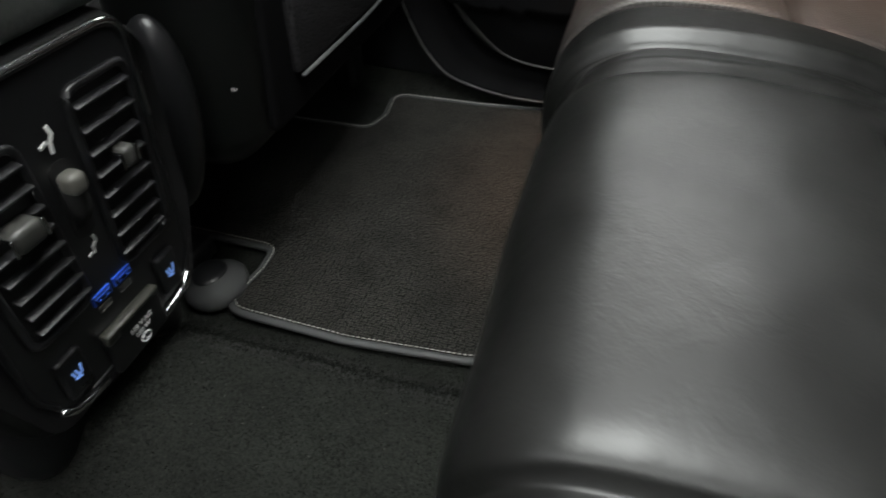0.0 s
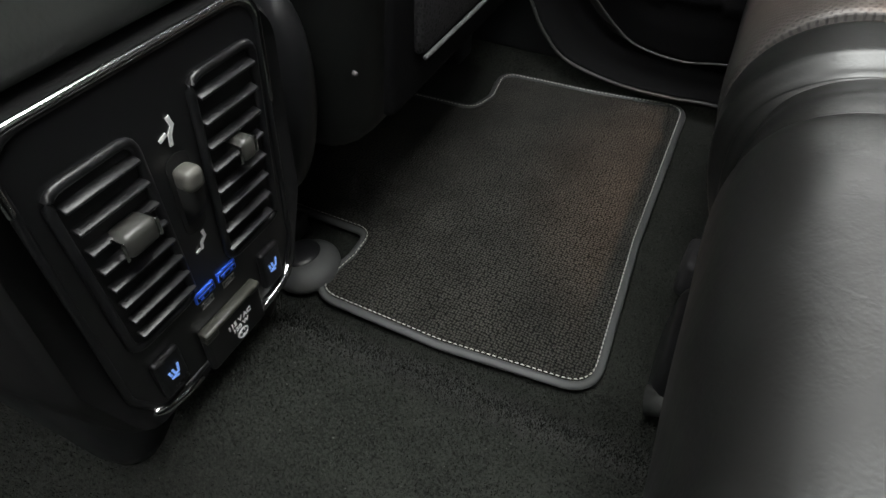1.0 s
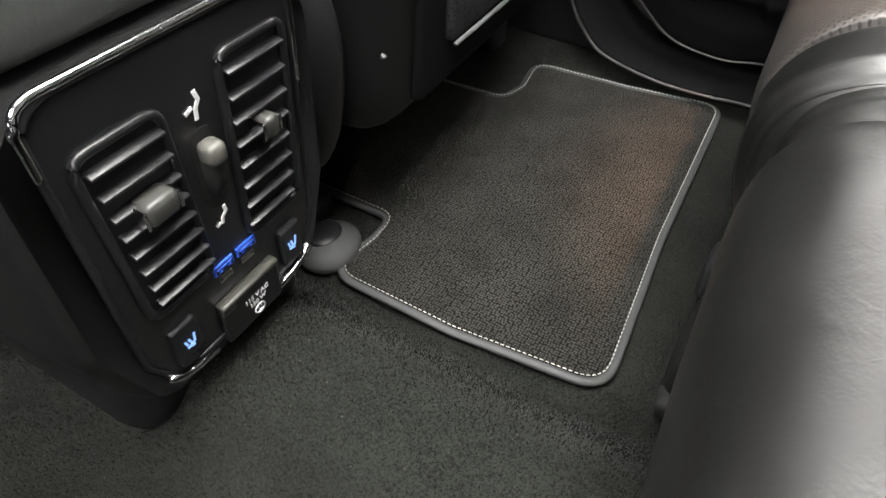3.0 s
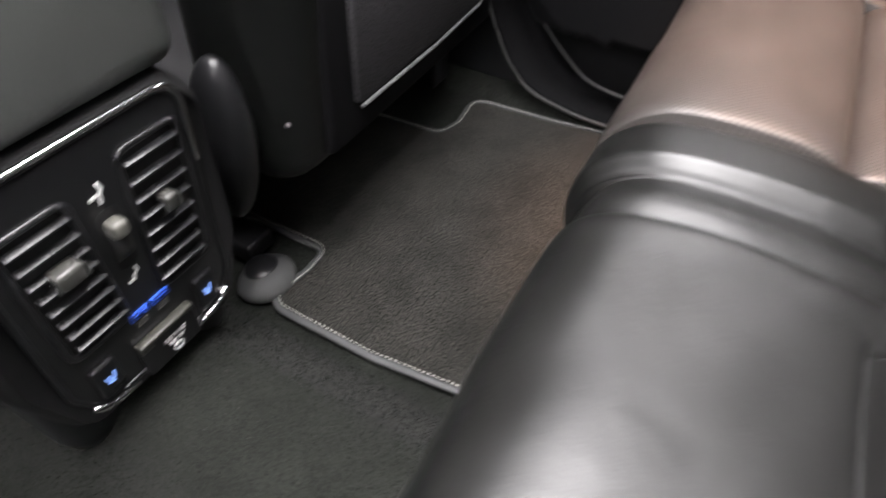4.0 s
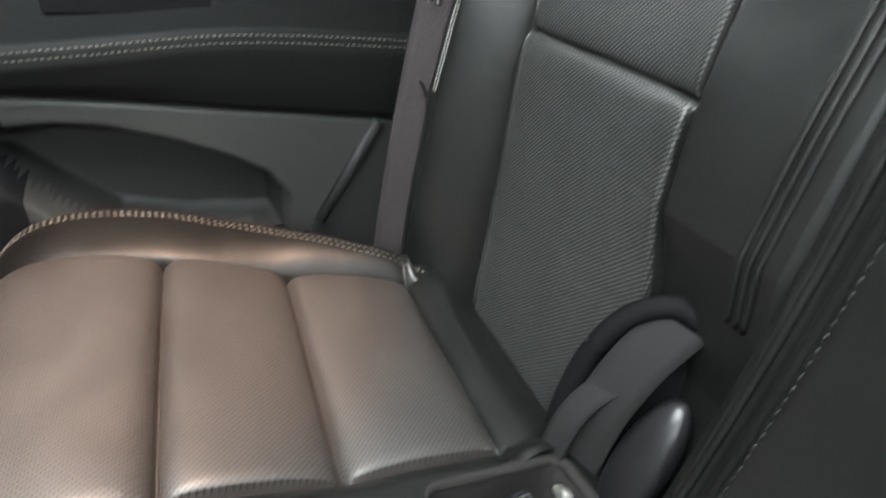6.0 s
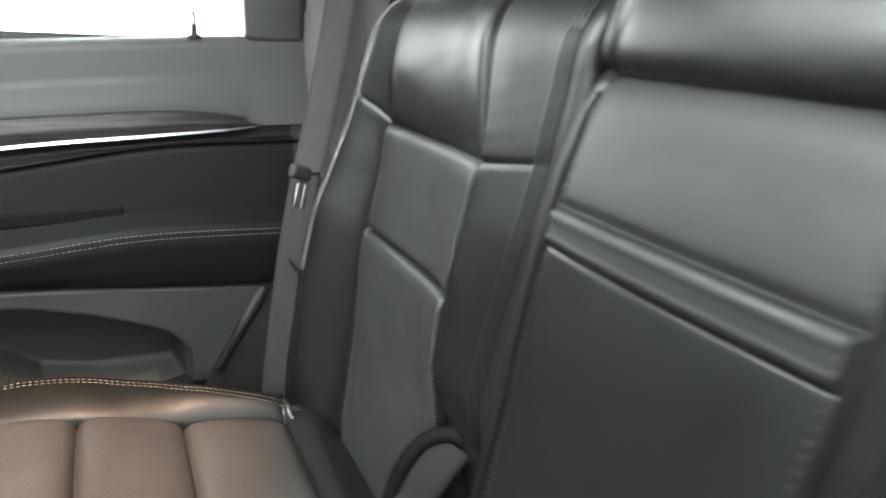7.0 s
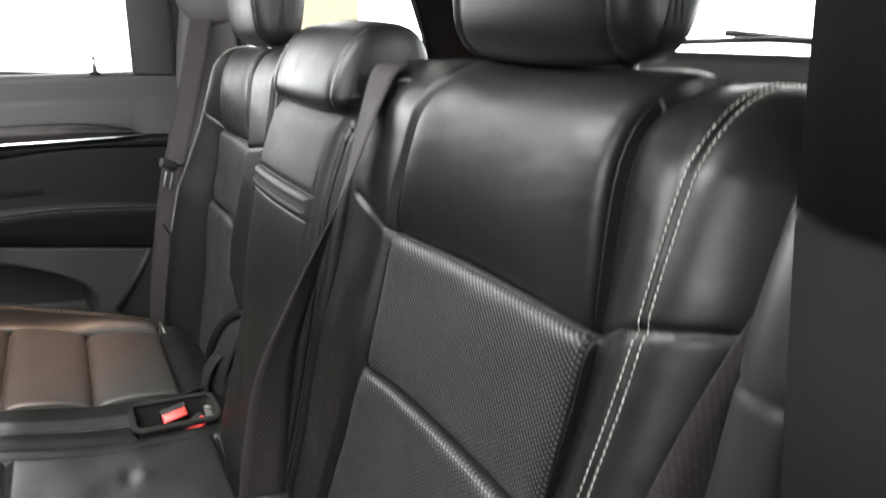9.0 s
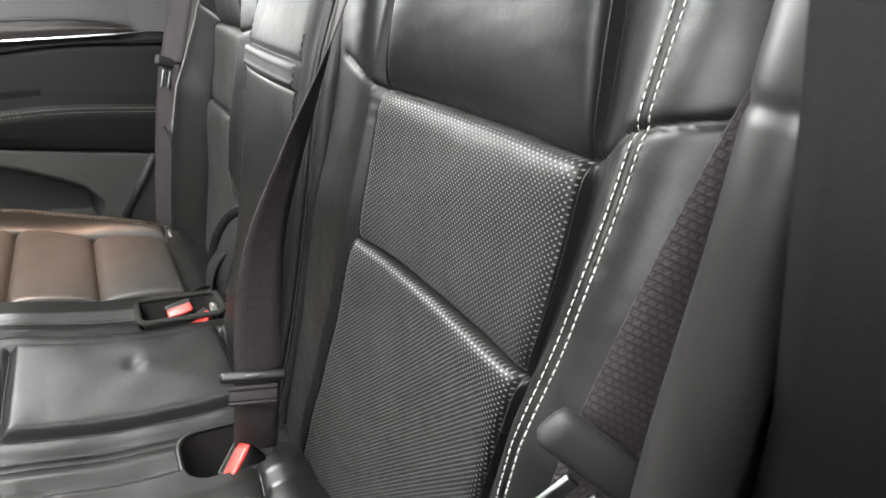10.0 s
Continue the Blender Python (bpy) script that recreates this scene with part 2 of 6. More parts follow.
PILE = pile_fibre()
CARPET = carpet("black_floor_carpet", (0.0018, 0.002, 0.0018), (0.0235, 0.0255, 0.022), 620.0, 0.0022, 0.8, 0.0)
MAT_PILE = carpet("loop_pile_mat", (0.003, 0.003, 0.0028), (0.064, 0.061, 0.054), 290.0, 0.0026, 0.1, 1.0)


def webbing():
    """Woven belt: raised cells in staggered rows over a fine twill."""
    m, nt, b = material("belt_webbing", (0.06, 0.048, 0.055), 0.6, 0.0, 0.15)
    tc = nt.nodes.new("ShaderNodeTexCoord")
    cell = nt.nodes.new("ShaderNodeTexBrick")
    cell.offset = 0.5
    for key, val in (("Color1", (1, 1, 1, 1)), ("Color2", (0.7, 0.7, 0.7, 1)), ("Mortar", (0.28, 0.28, 0.28, 1)), ("Scale", 1.0), ("Mortar Size", 0.0011), ("Mortar Smooth", 1.0), ("Brick Width", 0.0042), ("Row Height", 0.0034)):
        cell.inputs[key].default_value = val
    nt.links.new(tc.outputs["UV"], cell.inputs["Vector"])
    tw = node(nt, "ShaderNodeTexWave", Scale=260.0, Distortion=0.0)
    tw.bands_direction = "DIAGONAL"
    nt.links.new(tc.outputs["UV"], tw.inputs["Vector"])
    tm = node(nt, "ShaderNodeMapRange", From_Min=0.0, From_Max=1.0, To_Min=0.75, To_Max=1.0)
    nt.links.new(tw.outputs["Fac"], tm.inputs["Value"])
    mul = nt.nodes.new("ShaderNodeMath")
    mul.operation = "MULTIPLY"
    nt.links.new(cell.outputs["Color"], mul.inputs[0])
    nt.links.new(tm.outputs["Result"], mul.inputs[1])
    r = nt.nodes.new("ShaderNodeValToRGB")
    e = r.color_ramp.elements
    e[0].position, e[0].color = 0.1, (0.019, 0.0160, 0.0172, 1)
    e[1].position, e[1].color = 0.9, (0.054, 0.046, 0.0485, 1)
    nt.links.new(mul.outputs[0], r.inputs["Fac"])
    nt.links.new(r.outputs["Color"], b.inputs["Base Color"])
    bump = node(nt, "ShaderNodeBump", Strength=0.6, Distance=0.0009)
    nt.links.new(mul.outputs[0], bump.inputs["Height"])
    nt.links.new(bump.outputs["Normal"], b.inputs["Normal"])
    return m


WEBBING = webbing()


def glass():
    m = bpy.data.materials.new("window_glass")
    m.use_nodes = True
    nt = m.node_tree
    nt.nodes.clear()
    out = nt.nodes.new("ShaderNodeOutputMaterial")
    tr = nt.nodes.new("ShaderNodeBsdfTransparent")
    gl = nt.nodes.new("ShaderNodeBsdfGlossy")
    gl.inputs["Roughness"].default_value = 0.03
    fr = nt.nodes.new("ShaderNodeFresnel")
    mx = nt.nodes.new("ShaderNodeMixShader")
    nt.links.new(fr.outputs[0], mx.inputs[0])
    nt.links.new(tr.outputs[0], mx.inputs[1])
    nt.links.new(gl.outputs[0], mx.inputs[2])
    nt.links.new(mx.outputs[0], out.inputs[0])
    return m


GLASS = glass()


def mesh_net():
    m, nt, b = material("pocket_net", (0.01, 0.01, 0.01), 0.8, 0.0, 0.2)
    tc = nt.nodes.new("ShaderNodeTexCoord")
    v = node(nt, "ShaderNodeTexVoronoi", Scale=230.0)
    v.feature = "DISTANCE_TO_EDGE"
    nt.links.new(tc.outputs["Object"], v.inputs["Vector"])
    r = nt.nodes.new("ShaderNodeValToRGB")
    e = r.color_ramp.elements
    e[0].position, e[0].color = 0.05, (0.022, 0.021, 0.023, 1)
    e[1].position, e[1].color = 0.25, (0.006, 0.006, 0.006, 1)
    nt.links.new(v.outputs["Distance"], r.inputs["Fac"])
    nt.links.new(r.outputs["Color"], b.inputs["Base Color"])
    bump = node(nt, "ShaderNodeBump", Strength=0.8, Distance=0.002)
    bump.invert = True
    nt.links.new(v.outputs["Distance"], bump.inputs["Height"])
    nt.links.new(bump.outputs["Normal"], b.inputs["Normal"])
    return m


NET = mesh_net()


# ---- building blocks ----
def thing(name, label, category, group="", kind="", at=(0, 0, 0)):
    ob = new(name)
    ob.location = at
    ob.empty_display_size = 0.05
    return tagged(ob, label, category, group, kind)


def attach(ob, parent):
    if parent is not None:
        ob.parent = parent
        ob.matrix_parent_inverse = Matrix.Translation(parent.location).inverted()
    return ob


def part(name, bm, mat, parent=None, label="", smooth=True):
    """Links a bmesh as one mesh object, under a thing or a part if one is given."""
    me = bpy.data.meshes.new(name)
    bm.to_mesh(me)
    bm.free()
    for p in me.polygons:
        p.use_smooth = smooth
    if mat:
        me.materials.append(mat)
    ob = new(name, me)
    attach(ob, parent)
    if label:
        ob["label"] = label
    return ob


def raw(name, verts, faces, mat, parent=None, label="", uvs=None, smooth=True, normals=None):
    me = bpy.data.meshes.new(name)
    me.from_pydata([tuple(map(float, v)) for v in verts], [], [tuple(map(int, f)) for f in faces])
    if uvs is not None:
        layer = me.uv_layers.new(name="UVMap")
        idx = np.zeros(len(me.loops), dtype=np.int32)
        me.loops.foreach_get("vertex_index", idx)
        layer.data.foreach_set("uv", np.asarray(uvs, dtype=np.float32)[idx].ravel())
    me.polygons.foreach_set("use_smooth", [smooth] * len(me.polygons))
    if mat:
        me.materials.append(mat)
    me.update()
    if normals is not None:
        me.normals_split_custom_set_from_vertices([tuple(map(float, n)) for n in normals])
    ob = new(name, me)
    attach(ob, parent)
    if label:
        ob["label"] = label
    return ob


def structure(ob, label, category):
    return tagged(ob, label, category, kind="structure")


def box(bm, c, s, r=0.0, seg=3, m=None):
    """A bevelled box round c, turned by m."""
    made = bmesh.ops.create_cube(bm, size=1.0)["verts"]
    bmesh.ops.scale(bm, vec=s, verts=made)
    if r > 0:
        edges = list({e for v in made for e in v.link_edges})
        res = bmesh.ops.bevel(bm, geom=edges, offset=min(r, 0.49 * min(s)), segments=seg, affect="EDGES", profile=0.5)
        made = list({v for f in res["faces"] for v in f.verts} | {v for v in made if v.is_valid})
    t = Matrix.Translation(c) @ (m if m else Matrix.Identity(4))
    bmesh.ops.transform(bm, matrix=t, verts=made)
    return made


def boxed(name, c, s, mat, parent=None, r=0.003, label="", m=None, seg=3):
    bm = bmesh.new()
    box(bm, c, s, r, seg, m)
    return part(name, bm, mat, parent, label, smooth=r > 0.004)


def smooth_line(points, n):
    """n+1 points along a Catmull-Rom curve through the points, evenly spaced."""
    p = np.array(points, dtype=float)
    ext = np.vstack([2 * p[0] - p[1], p, 2 * p[-1] - p[-2]])
    out = []
    for i in range(len(p) - 1):
        a, b, c, d = ext[i:i + 4]
        for t in np.linspace(0, 1, 24, endpoint=False):
            out.append(0.5 * (2 * b + (c - a) * t + (2 * a - 5 * b + 4 * c - d) * t * t + (3 * b - a - 3 * c + d) * t ** 3))
    out.append(p[-1])
    out = np.array(out)
    s = np.concatenate([[0], np.cumsum(np.linalg.norm(np.diff(out, axis=0), axis=1))])
    want = np.linspace(0, s[-1], n + 1)
    return np.stack([np.interp(want, s, out[:, k]) for k in range(out.shape[1])], axis=1)


def tube(name, pts, r, mat, parent=None, label="", sides=8, closed=False, flat=1.0):
    """A round (or flattened) bar along the points."""
    p = np.array(pts, dtype=float)
    n = len(p)
    verts, faces = [], []
    for i in range(n):
        a = p[(i - 1) % n] if closed or i > 0 else p[i]
        b = p[(i + 1) % n] if closed or i < n - 1 else p[i]
        d = Vector(b - a).normalized()
        up = Vector((0, 0, 1)) if abs(d.z) < 0.9 else Vector((0, 1, 0))
        side = d.cross(up).normalized()
        up = side.cross(d).normalized()
        for k in range(sides):
            ang = 2 * math.pi * k / sides
            verts.append(Vector(p[i]) + side * (r * math.cos(ang)) + up * (r * flat * math.sin(ang)))
    for i in range(n if closed else n - 1):
        j = (i + 1) % n
        for k in range(sides):
            l = (k + 1) % sides
            faces.append((i * sides + k, i * sides + l, j * sides + l, j * sides + k))
    if not closed:
        faces.append(tuple(range(sides - 1, -1, -1)))
        faces.append(tuple((n - 1) * sides + k for k in range(sides)))
    return raw(name, verts, faces, mat, parent, label)


def strap(name, pts, sides, width, mat, parent, thick=0.0014, label=""):
    """A flat band along the points; sides give the direction across it at each."""
    p, q = np.array(pts, float), np.array(sides, float)
    verts, uvs, faces = [], [], []
    run = 0.0
    nw = 4
    for i in range(len(p)):
        if i:
            run += float(np.linalg.norm(p[i] - p[i - 1]))
        d = Vector(p[min(i + 1, len(p) - 1)] - p[max(i - 1, 0)]).normalized()
        w = Vector(q[i]).normalized()
        nrm = d.cross(w).normalized()
        for face in (1, -1):
            for k in range(nw + 1):
                f = k / nw - 0.5
                verts.append(Vector(p[i]) + w * (width * f) + nrm * (thick * 0.5 * face))
                uvs.append((width * f, run))
    row = 2 * (nw + 1)
    for i in range(len(p) - 1):
        a, b = i * row, (i + 1) * row
        for k in range(nw):
            faces.append((a + k, a + k + 1, b + k + 1, b + k))
            o = nw + 1
            faces.append((a + o + k + 1, a + o + k, b + o + k, b + o + k + 1))
        faces.append((a, b, b + nw + 1, a + nw + 1))
        faces.append((a + nw, a + 2 * nw + 1, b + 2 * nw + 1, b + nw))
    return raw(name, verts, faces, mat, parent, label, uvs)


def stitches(name, pts, normals, mat, parent, length=0.0062, gap=0.0024, r=0.0009):
    """A row of thread stitches along a line on a surface."""
    p, nn = np.array(pts, float), np.array(normals, float)
    s = np.concatenate([[0], np.cumsum(np.linalg.norm(np.diff(p, axis=0), axis=1))])
    verts, faces = [], []
    pos = 0.0
    while pos + length < s[-1]:
        a = np.array([np.interp(pos, s, p[:, k]) for k in range(3)])
        b = np.array([np.interp(pos + length, s, p[:, k]) for k in range(3)])
        n = np.array([np.interp(pos, s, nn[:, k]) for k in range(3)])
        n /= np.linalg.norm(n)
        d = (b - a) / np.linalg.norm(b - a)
        w = np.cross(d, n)
        o = len(verts)
        for f, lift, rr in ((0.0, -0.3, 0.45), (0.2, 0.7, 1.0), (0.8, 0.7, 1.0), (1.0, -0.3, 0.45)):
            c = a + (b - a) * f + n * (r * lift)
            for dw, dn in ((1, 0), (0, 1), (-1, 0), (0, -1)):
                verts.append(c + w * (dw * r * rr) + n * (dn * r * rr))
        for k in range(3):
            for j in range(4):
                l = (j + 1) % 4
                faces.append((o + 4 * k + j, o + 4 * k + l, o + 4 * k + 4 + l, o + 4 * k + 4 + j))
        faces += [(o + 3, o + 2, o + 1, o), (o + 12, o + 13, o + 14, o + 15)]
        pos += length + gap
    return raw(name, verts, faces, mat, parent)


class Sheet:
    """A padded cover: a profile in the x-z plane swept along y, with a relief that makes pads and seams.
    seams: lines that run up the cover, as functions of x, z giving y in rising order; cuts: places along the profile
    where a seam crosses it; cap closes the ends of a round profile."""

    def __init__(self, profile, n, y0, y1, step, relief, side0=(), side1=(), seams=(), cuts=(), cap=False):
        prof = smooth_line(profile, n)
        self.y0, self.y1, self.relief, self.seams, self.cap = y0, y1, relief, seams, cap
        d = np.gradient(prof, axis=0)
        d /= np.linalg.norm(d, axis=1)[:, None]
        self.prof, self.nrm = prof, np.stack([-d[:, 1], d[:, 0]], axis=1)
        self.s = np.concatenate([[0], np.cumsum(np.linalg.norm(np.diff(prof, axis=0), axis=1))])
        self.side0, self.side1 = side0, side1
        self.nu = max(2, int(round(1 / step)))
        self.rows = self.s.copy()
        for axis, value, lo, hi in cuts:
            c = prof[:, axis] - value
            for k in np.nonzero((c[:-1] * c[1:] < 0) & (self.s[:-1] > lo) & (self.s[:-1] < hi))[0]:
                v = self.s[k] + (self.s[k + 1] - self.s[k]) * c[k] / (c[k] - c[k + 1])
                self.rows[np.argmin(np.abs(self.rows - v))] = v
                self.rows = np.sort(np.append(self.rows, [v - 0.0011, v + 0.0011]))
                self.rows = self.rows[np.concatenate([[True], np.diff(self.rows) > 0.00025])]

    def base(self, v):
        return np.interp(v, self.s, self.prof[:, 0]), np.interp(v, self.s, self.prof[:, 1])

    def edges(self, x, z, v):
        a = self.y0(x, z, v) if callable(self.y0) else self.y0 + 0 * x
        b = self.y1(x, z, v) if callable(self.y1) else self.y1 + 0 * x
        return a, b

    def at_y(self, y, v, lift=0.0):
        x, z = self.base(v)
        nx, nz = np.interp(v, self.s, self.nrm[:, 0]), np.interp(v, self.s, self.nrm[:, 1])
        h = self.relief(y, x, z, v) + lift
        return np.stack([x + nx * h, y, z + nz * h], axis=-1), np.stack([nx, np.zeros_like(nx), nz], axis=-1)

    def line(self, us, vs, lift=0.0):
        """Points at u (0..1 across) and v (metres along the profile)."""
        u, v = np.asarray(us, float), np.asarray(vs, float)
        a, b = self.edges(*self.base(v), v)
        return self.at_y(a + (b - a) * u, v, lift)

    def build(self, region, mats, parent, names):
        v = self.rows
        x, z = self.base(v)
        a, b = self.edges(x, z, v)
        stops = [a] + [np.clip(q(x, z), a + 0.002 * (k + 1), b - 0.002 * (len(self.seams) - k)) for k, q in enumerate(self.seams)] + [b]
        cols = []
        for lo, hi in zip(stops, stops[1:]):
            n = max(3, int(round(self.nu * float(np.mean(hi - lo)) / float(np.mean(b - a)))))
            cols += [lo + (hi - lo) * (0.45 * k / n + 0.55 * (0.5 - 0.5 * math.cos(math.pi * k / n))) for k in range(n)]
        Y = np.array(cols + [b])
        V = np.repeat(v[None], len(Y), 0)
        P, N = self.at_y(Y, V)
        UV = np.stack([Y, V], axis=-1)
        for first, side in ((True, self.side0), (False, self.side1)):
            rows, uvs, sgn = [], [], -1 if first else 1
            e, en, eu = (P[0], N[0], UV[0]) if first else (P[-1], N[-1], UV[-1])
            for dy, dn in side:
                rows.append(e + np.array([0, sgn * dy, 0]) - en * dn)
                uvs.append(eu + np.array([sgn * (dy + dn), 0]))
            if rows and self.cap:
                rows.append(np.repeat(rows[-1].mean(axis=0)[None], len(e), 0))
                uvs.append(uvs[-1])
            if rows:
                rows, uvs = np.array(rows), np.array(uvs)
                if first:
                    P, UV = np.concatenate([rows[::-1], P]), np.concatenate([uvs[::-1], UV])
                else:
                    P, UV = np.concatenate([P, rows]), np.concatenate([UV, uvs])
        nu, nv = P.shape[:2]
        G = np.cross(np.gradient(P, axis=1), np.gradient(P, axis=0))
        size = np.linalg.norm(G, axis=-1, keepdims=True)
        G = np.where(size > 1e-12, G / np.maximum(size, 1e-12), np.array([-1.0, 0, 0]))
        mid = (UV[:-1, :-1] + UV[1:, 1:]) / 2
        xc, zc = self.base(mid[..., 1])
        key = region((UV[:-1, :-1, 0] + UV[1:, 1:, 0] + UV[1:, :-1, 0] + UV[:-1, 1:, 0]) / 4, xc, zc, mid[..., 1])
        for k in np.unique(key):
            if k < 0:
                continue
            ii, jj = np.nonzero(key == k)
            quad = np.stack([ii * nv + jj, ii * nv + jj + 1, (ii + 1) * nv + jj + 1, (ii + 1) * nv + jj], axis=1)
            used, inv = np.unique(quad.ravel(), return_inverse=True)
            nm = names[int(k)]
            raw(nm[0], P.reshape(-1, 3)[used], inv.reshape(-1, 4), mats[nm[1]], parent, nm[2] if len(nm) > 2 else "", UV.reshape(-1, 2)[used], normals=None if self.cap else G.reshape(-1, 3)[used])


def curve(t, xs, ys):
    """A smooth curve through the points, read at t."""
    p = smooth_line(list(zip(xs, ys)), 400)
    return np.interp(t, p[:, 0], p[:, 1])


def pucker(d, along, depth=0.00028, reach=0.012):
    """Small gathers of leather beside a seam."""
    return depth * np.exp(-np.abs(d) / reach) * np.sin(620 * along + 2.2 * np.sin(71 * along)) * (0.55 + 0.45 * np.sin(37 * along + 1.0))


def wave(y, x, z, a=0.0012, f=9.0):
    return a * (np.sin(f * (y + 0.6 * z) * 2.1) * np.cos(f * (x - 0.4 * y + z) * 1.7) + 0.6 * np.sin(f * 2.7 * (z - 0.5 * y)))


def sewn(d, depth=0.0035, width=0.0011):
    """The sharp stitched-in line at the bottom of a seam."""
    return -depth * np.exp(-np.abs(d) / width)


def groove(d, depth, width):
    return -depth * np.exp(-np.abs(d) / width)


MATS = {"leather": LEATHER, "pad": LEATHER_PAD, "perf": PERF, "perf_seat": PERF_SEAT, "cushion": LEATHER_CUSHION, "bolster": LEATHER_BOLSTER, "plastic": PLASTIC}

# ---- the shell of the car ----
def hump(y, x=0.3):
    a = np.clip((np.abs(y) - 0.03) / 0.135, 0, 1)
    return (0.125 * (1 - a * a * (3 - 2 * a))) * np.clip(1.25 - 0.9 * x, 0.55, 1.0)


def floor_grid():
    xs, ys = np.linspace(-1.6, 1.9, 141), np.linspace(-0.80, 0.80, 97)
    X, Y = np.meshgrid(xs, ys, indexing="ij")
    Z = np.where(np.abs(Y) < 0.165, hump(Y, X), 0.0) - 0.004
    side = np.clip((np.abs(Y) - 0.775) / 0.02, 0, 1)
    Z = Z + 0.03 * side
    Z += 0.0025 * np.sin(23 * X + 9 * Y) * np.cos(17 * Y - 8 * X)
    return xs, ys, X, Y, Z


def floor_sheet():
    xs, ys, X, Y, Z = floor_grid()
    n = len(ys)
    faces = [(i * n + j, (i + 1) * n + j, (i + 1) * n + j + 1, i * n + j + 1) for i in range(len(xs) - 1) for j in range(n - 1)]
    ob = raw("floor", np.stack([X, Y, Z], -1).reshape(-1, 3), faces, CARPET)
    return structure(ob, "black cut-pile carpet over the car floor and tunnel", "carpet floor")


floor_sheet()


def carpet_pile():
    """Short leaning fibres over the open carpet between the console, the mat and the bench."""
    rng = np.random.default_rng(5)
    P = []
    for x0, x1, y0, y1, step in ((-0.26, 0.34, -0.40, 0.185, 0.00165), (-0.20, 0.36, 0.185, 0.30, 0.0023), (0.12, 0.36, 0.30, 0.70, 0.0026)):
        X, Y = np.meshgrid(np.arange(x0, x1, step), np.arange(y0, y1, step), indexing="ij")
        P.append(np.stack([X.ravel(), Y.ravel()], 1) + rng.uniform(-0.6, 0.6, (X.size, 2)) * step)
    P = np.concatenate(P)
    X, Y = P.T
    xs, ys, _, _, G = floor_grid()
    u, v = (X - xs[0]) / (xs[1] - xs[0]), (Y - ys[0]) / (ys[1] - ys[0])
    i, j = u.astype(int), v.astype(int)
    u, v = u - i, v - j
    Z = G[i, j] * (1 - u) * (1 - v) + G[i + 1, j] * u * (1 - v) + G[i, j + 1] * (1 - u) * v + G[i + 1, j + 1] * u * v - 0.001
    n = len(P)
    turn = rng.uniform(0, 2 * math.pi, n)
    wide = rng.uniform(0.0004, 0.0008, n)
    lean = rng.normal(0, 0.0014, (n, 2))
    tall = rng.uniform(0.0024, 0.0042, n)
    dx, dy = np.cos(turn) * wide, np.sin(turn) * wide
    V = np.stack([np.stack([X - dx, Y - dy, Z], 1), np.stack([X + dx, Y + dy, Z], 1), np.stack([X + lean[:, 0], Y + lean[:, 1], Z + tall], 1)], 1).reshape(-1, 3)
    ob = raw("carpet_pile", V.tolist(), np.arange(3 * n).reshape(-1, 3).tolist(), PILE, smooth=False)
    tagged(ob, "short black fibres of the cut-pile floor carpet", "carpet pile", kind="stuff")


carpet_pile()
structure(boxed("floor_pan", (0.15, 0, -0.06), (3.5, 1.66, 0.08), RUBBER, r=0), "dark steel floor pan under the carpet", "floor")
HEADLINER = plastic("headliner_cloth", (0.12, 0.118, 0.112), 0.9)
for k, (c, s_) in enumerate((((0.2, 0.595, 1.345), (3.3, 0.37, 0.05)), ((0.2, -0.595, 1.345), (3.3, 0.37, 0.05)), ((-0.78, 0, 1.345), (1.34, 0.82, 0.05)), ((1.18, 0, 1.345), (1.34, 0.82, 0.05)))):
    structure(boxed("ceiling_%d" % (k + 1), c, s_, HEADLINER, r=0), "grey cloth headliner of the car roof", "ceiling")
# added unseen wall, shuts out the windscreen light
structure(boxed("bulkhead", (-1.0, 0, 0.65), (0.06, 1.6, 1.36), PLASTIC, r=0), "plain black unseen wall added to close the front", "wall")

# cargo floor and tailgate
structure(boxed("cargo_floor", (1.36, 0, 0.40), (0.74, 1.40, 0.05), CARPET, r=0), "black carpeted cargo floor behind the seats", "floor")


def plate(name, outline, mat, thick, axis, label, category, parent=None, holes=()):
    """A flat trim panel: an outline in two axes, extruded along the third."""
    bm = bmesh.new()
    vs = [bm.verts.new(p) for p in outline]
    f = bm.faces.new(vs)
    r = bmesh.ops.extrude_face_region(bm, geom=[f])
    bmesh.ops.translate(bm, vec=Vector(axis) * thick, verts=[g for g in r["geom"] if isinstance(g, bmesh.types.BMVert)])
    bmesh.ops.recalc_face_normals(bm, faces=bm.faces)
    ob = part(name, bm, mat, parent, "" if category else label, smooth=False)
    return structure(ob, label, category) if category else ob


def ring_frame(name, outer, inner, mat, label, category, depth, flange=0.0):
    """A panel with a window cut through it: outer and inner outlines with the same number of points."""
    n = len(outer)
    o, i = np.array(outer, float), np.array(inner, float)
    d = np.array(depth, float)
    verts = np.concatenate([o, i, i + d, o + d])
    faces = []
    for k in range(n):
        l = (k + 1) % n
        faces.append((k, l, n + l, n + k))
        faces.append((n + k, n + l, 2 * n + l, 2 * n + k))
        faces.append((2 * n + k, 2 * n + l, 3 * n + l, 3 * n + k))
        faces.append((3 * n + k, 3 * n + l, l, k))
    ob = raw(name, verts, faces, mat, smooth=False)
    return structure(ob, label, category)


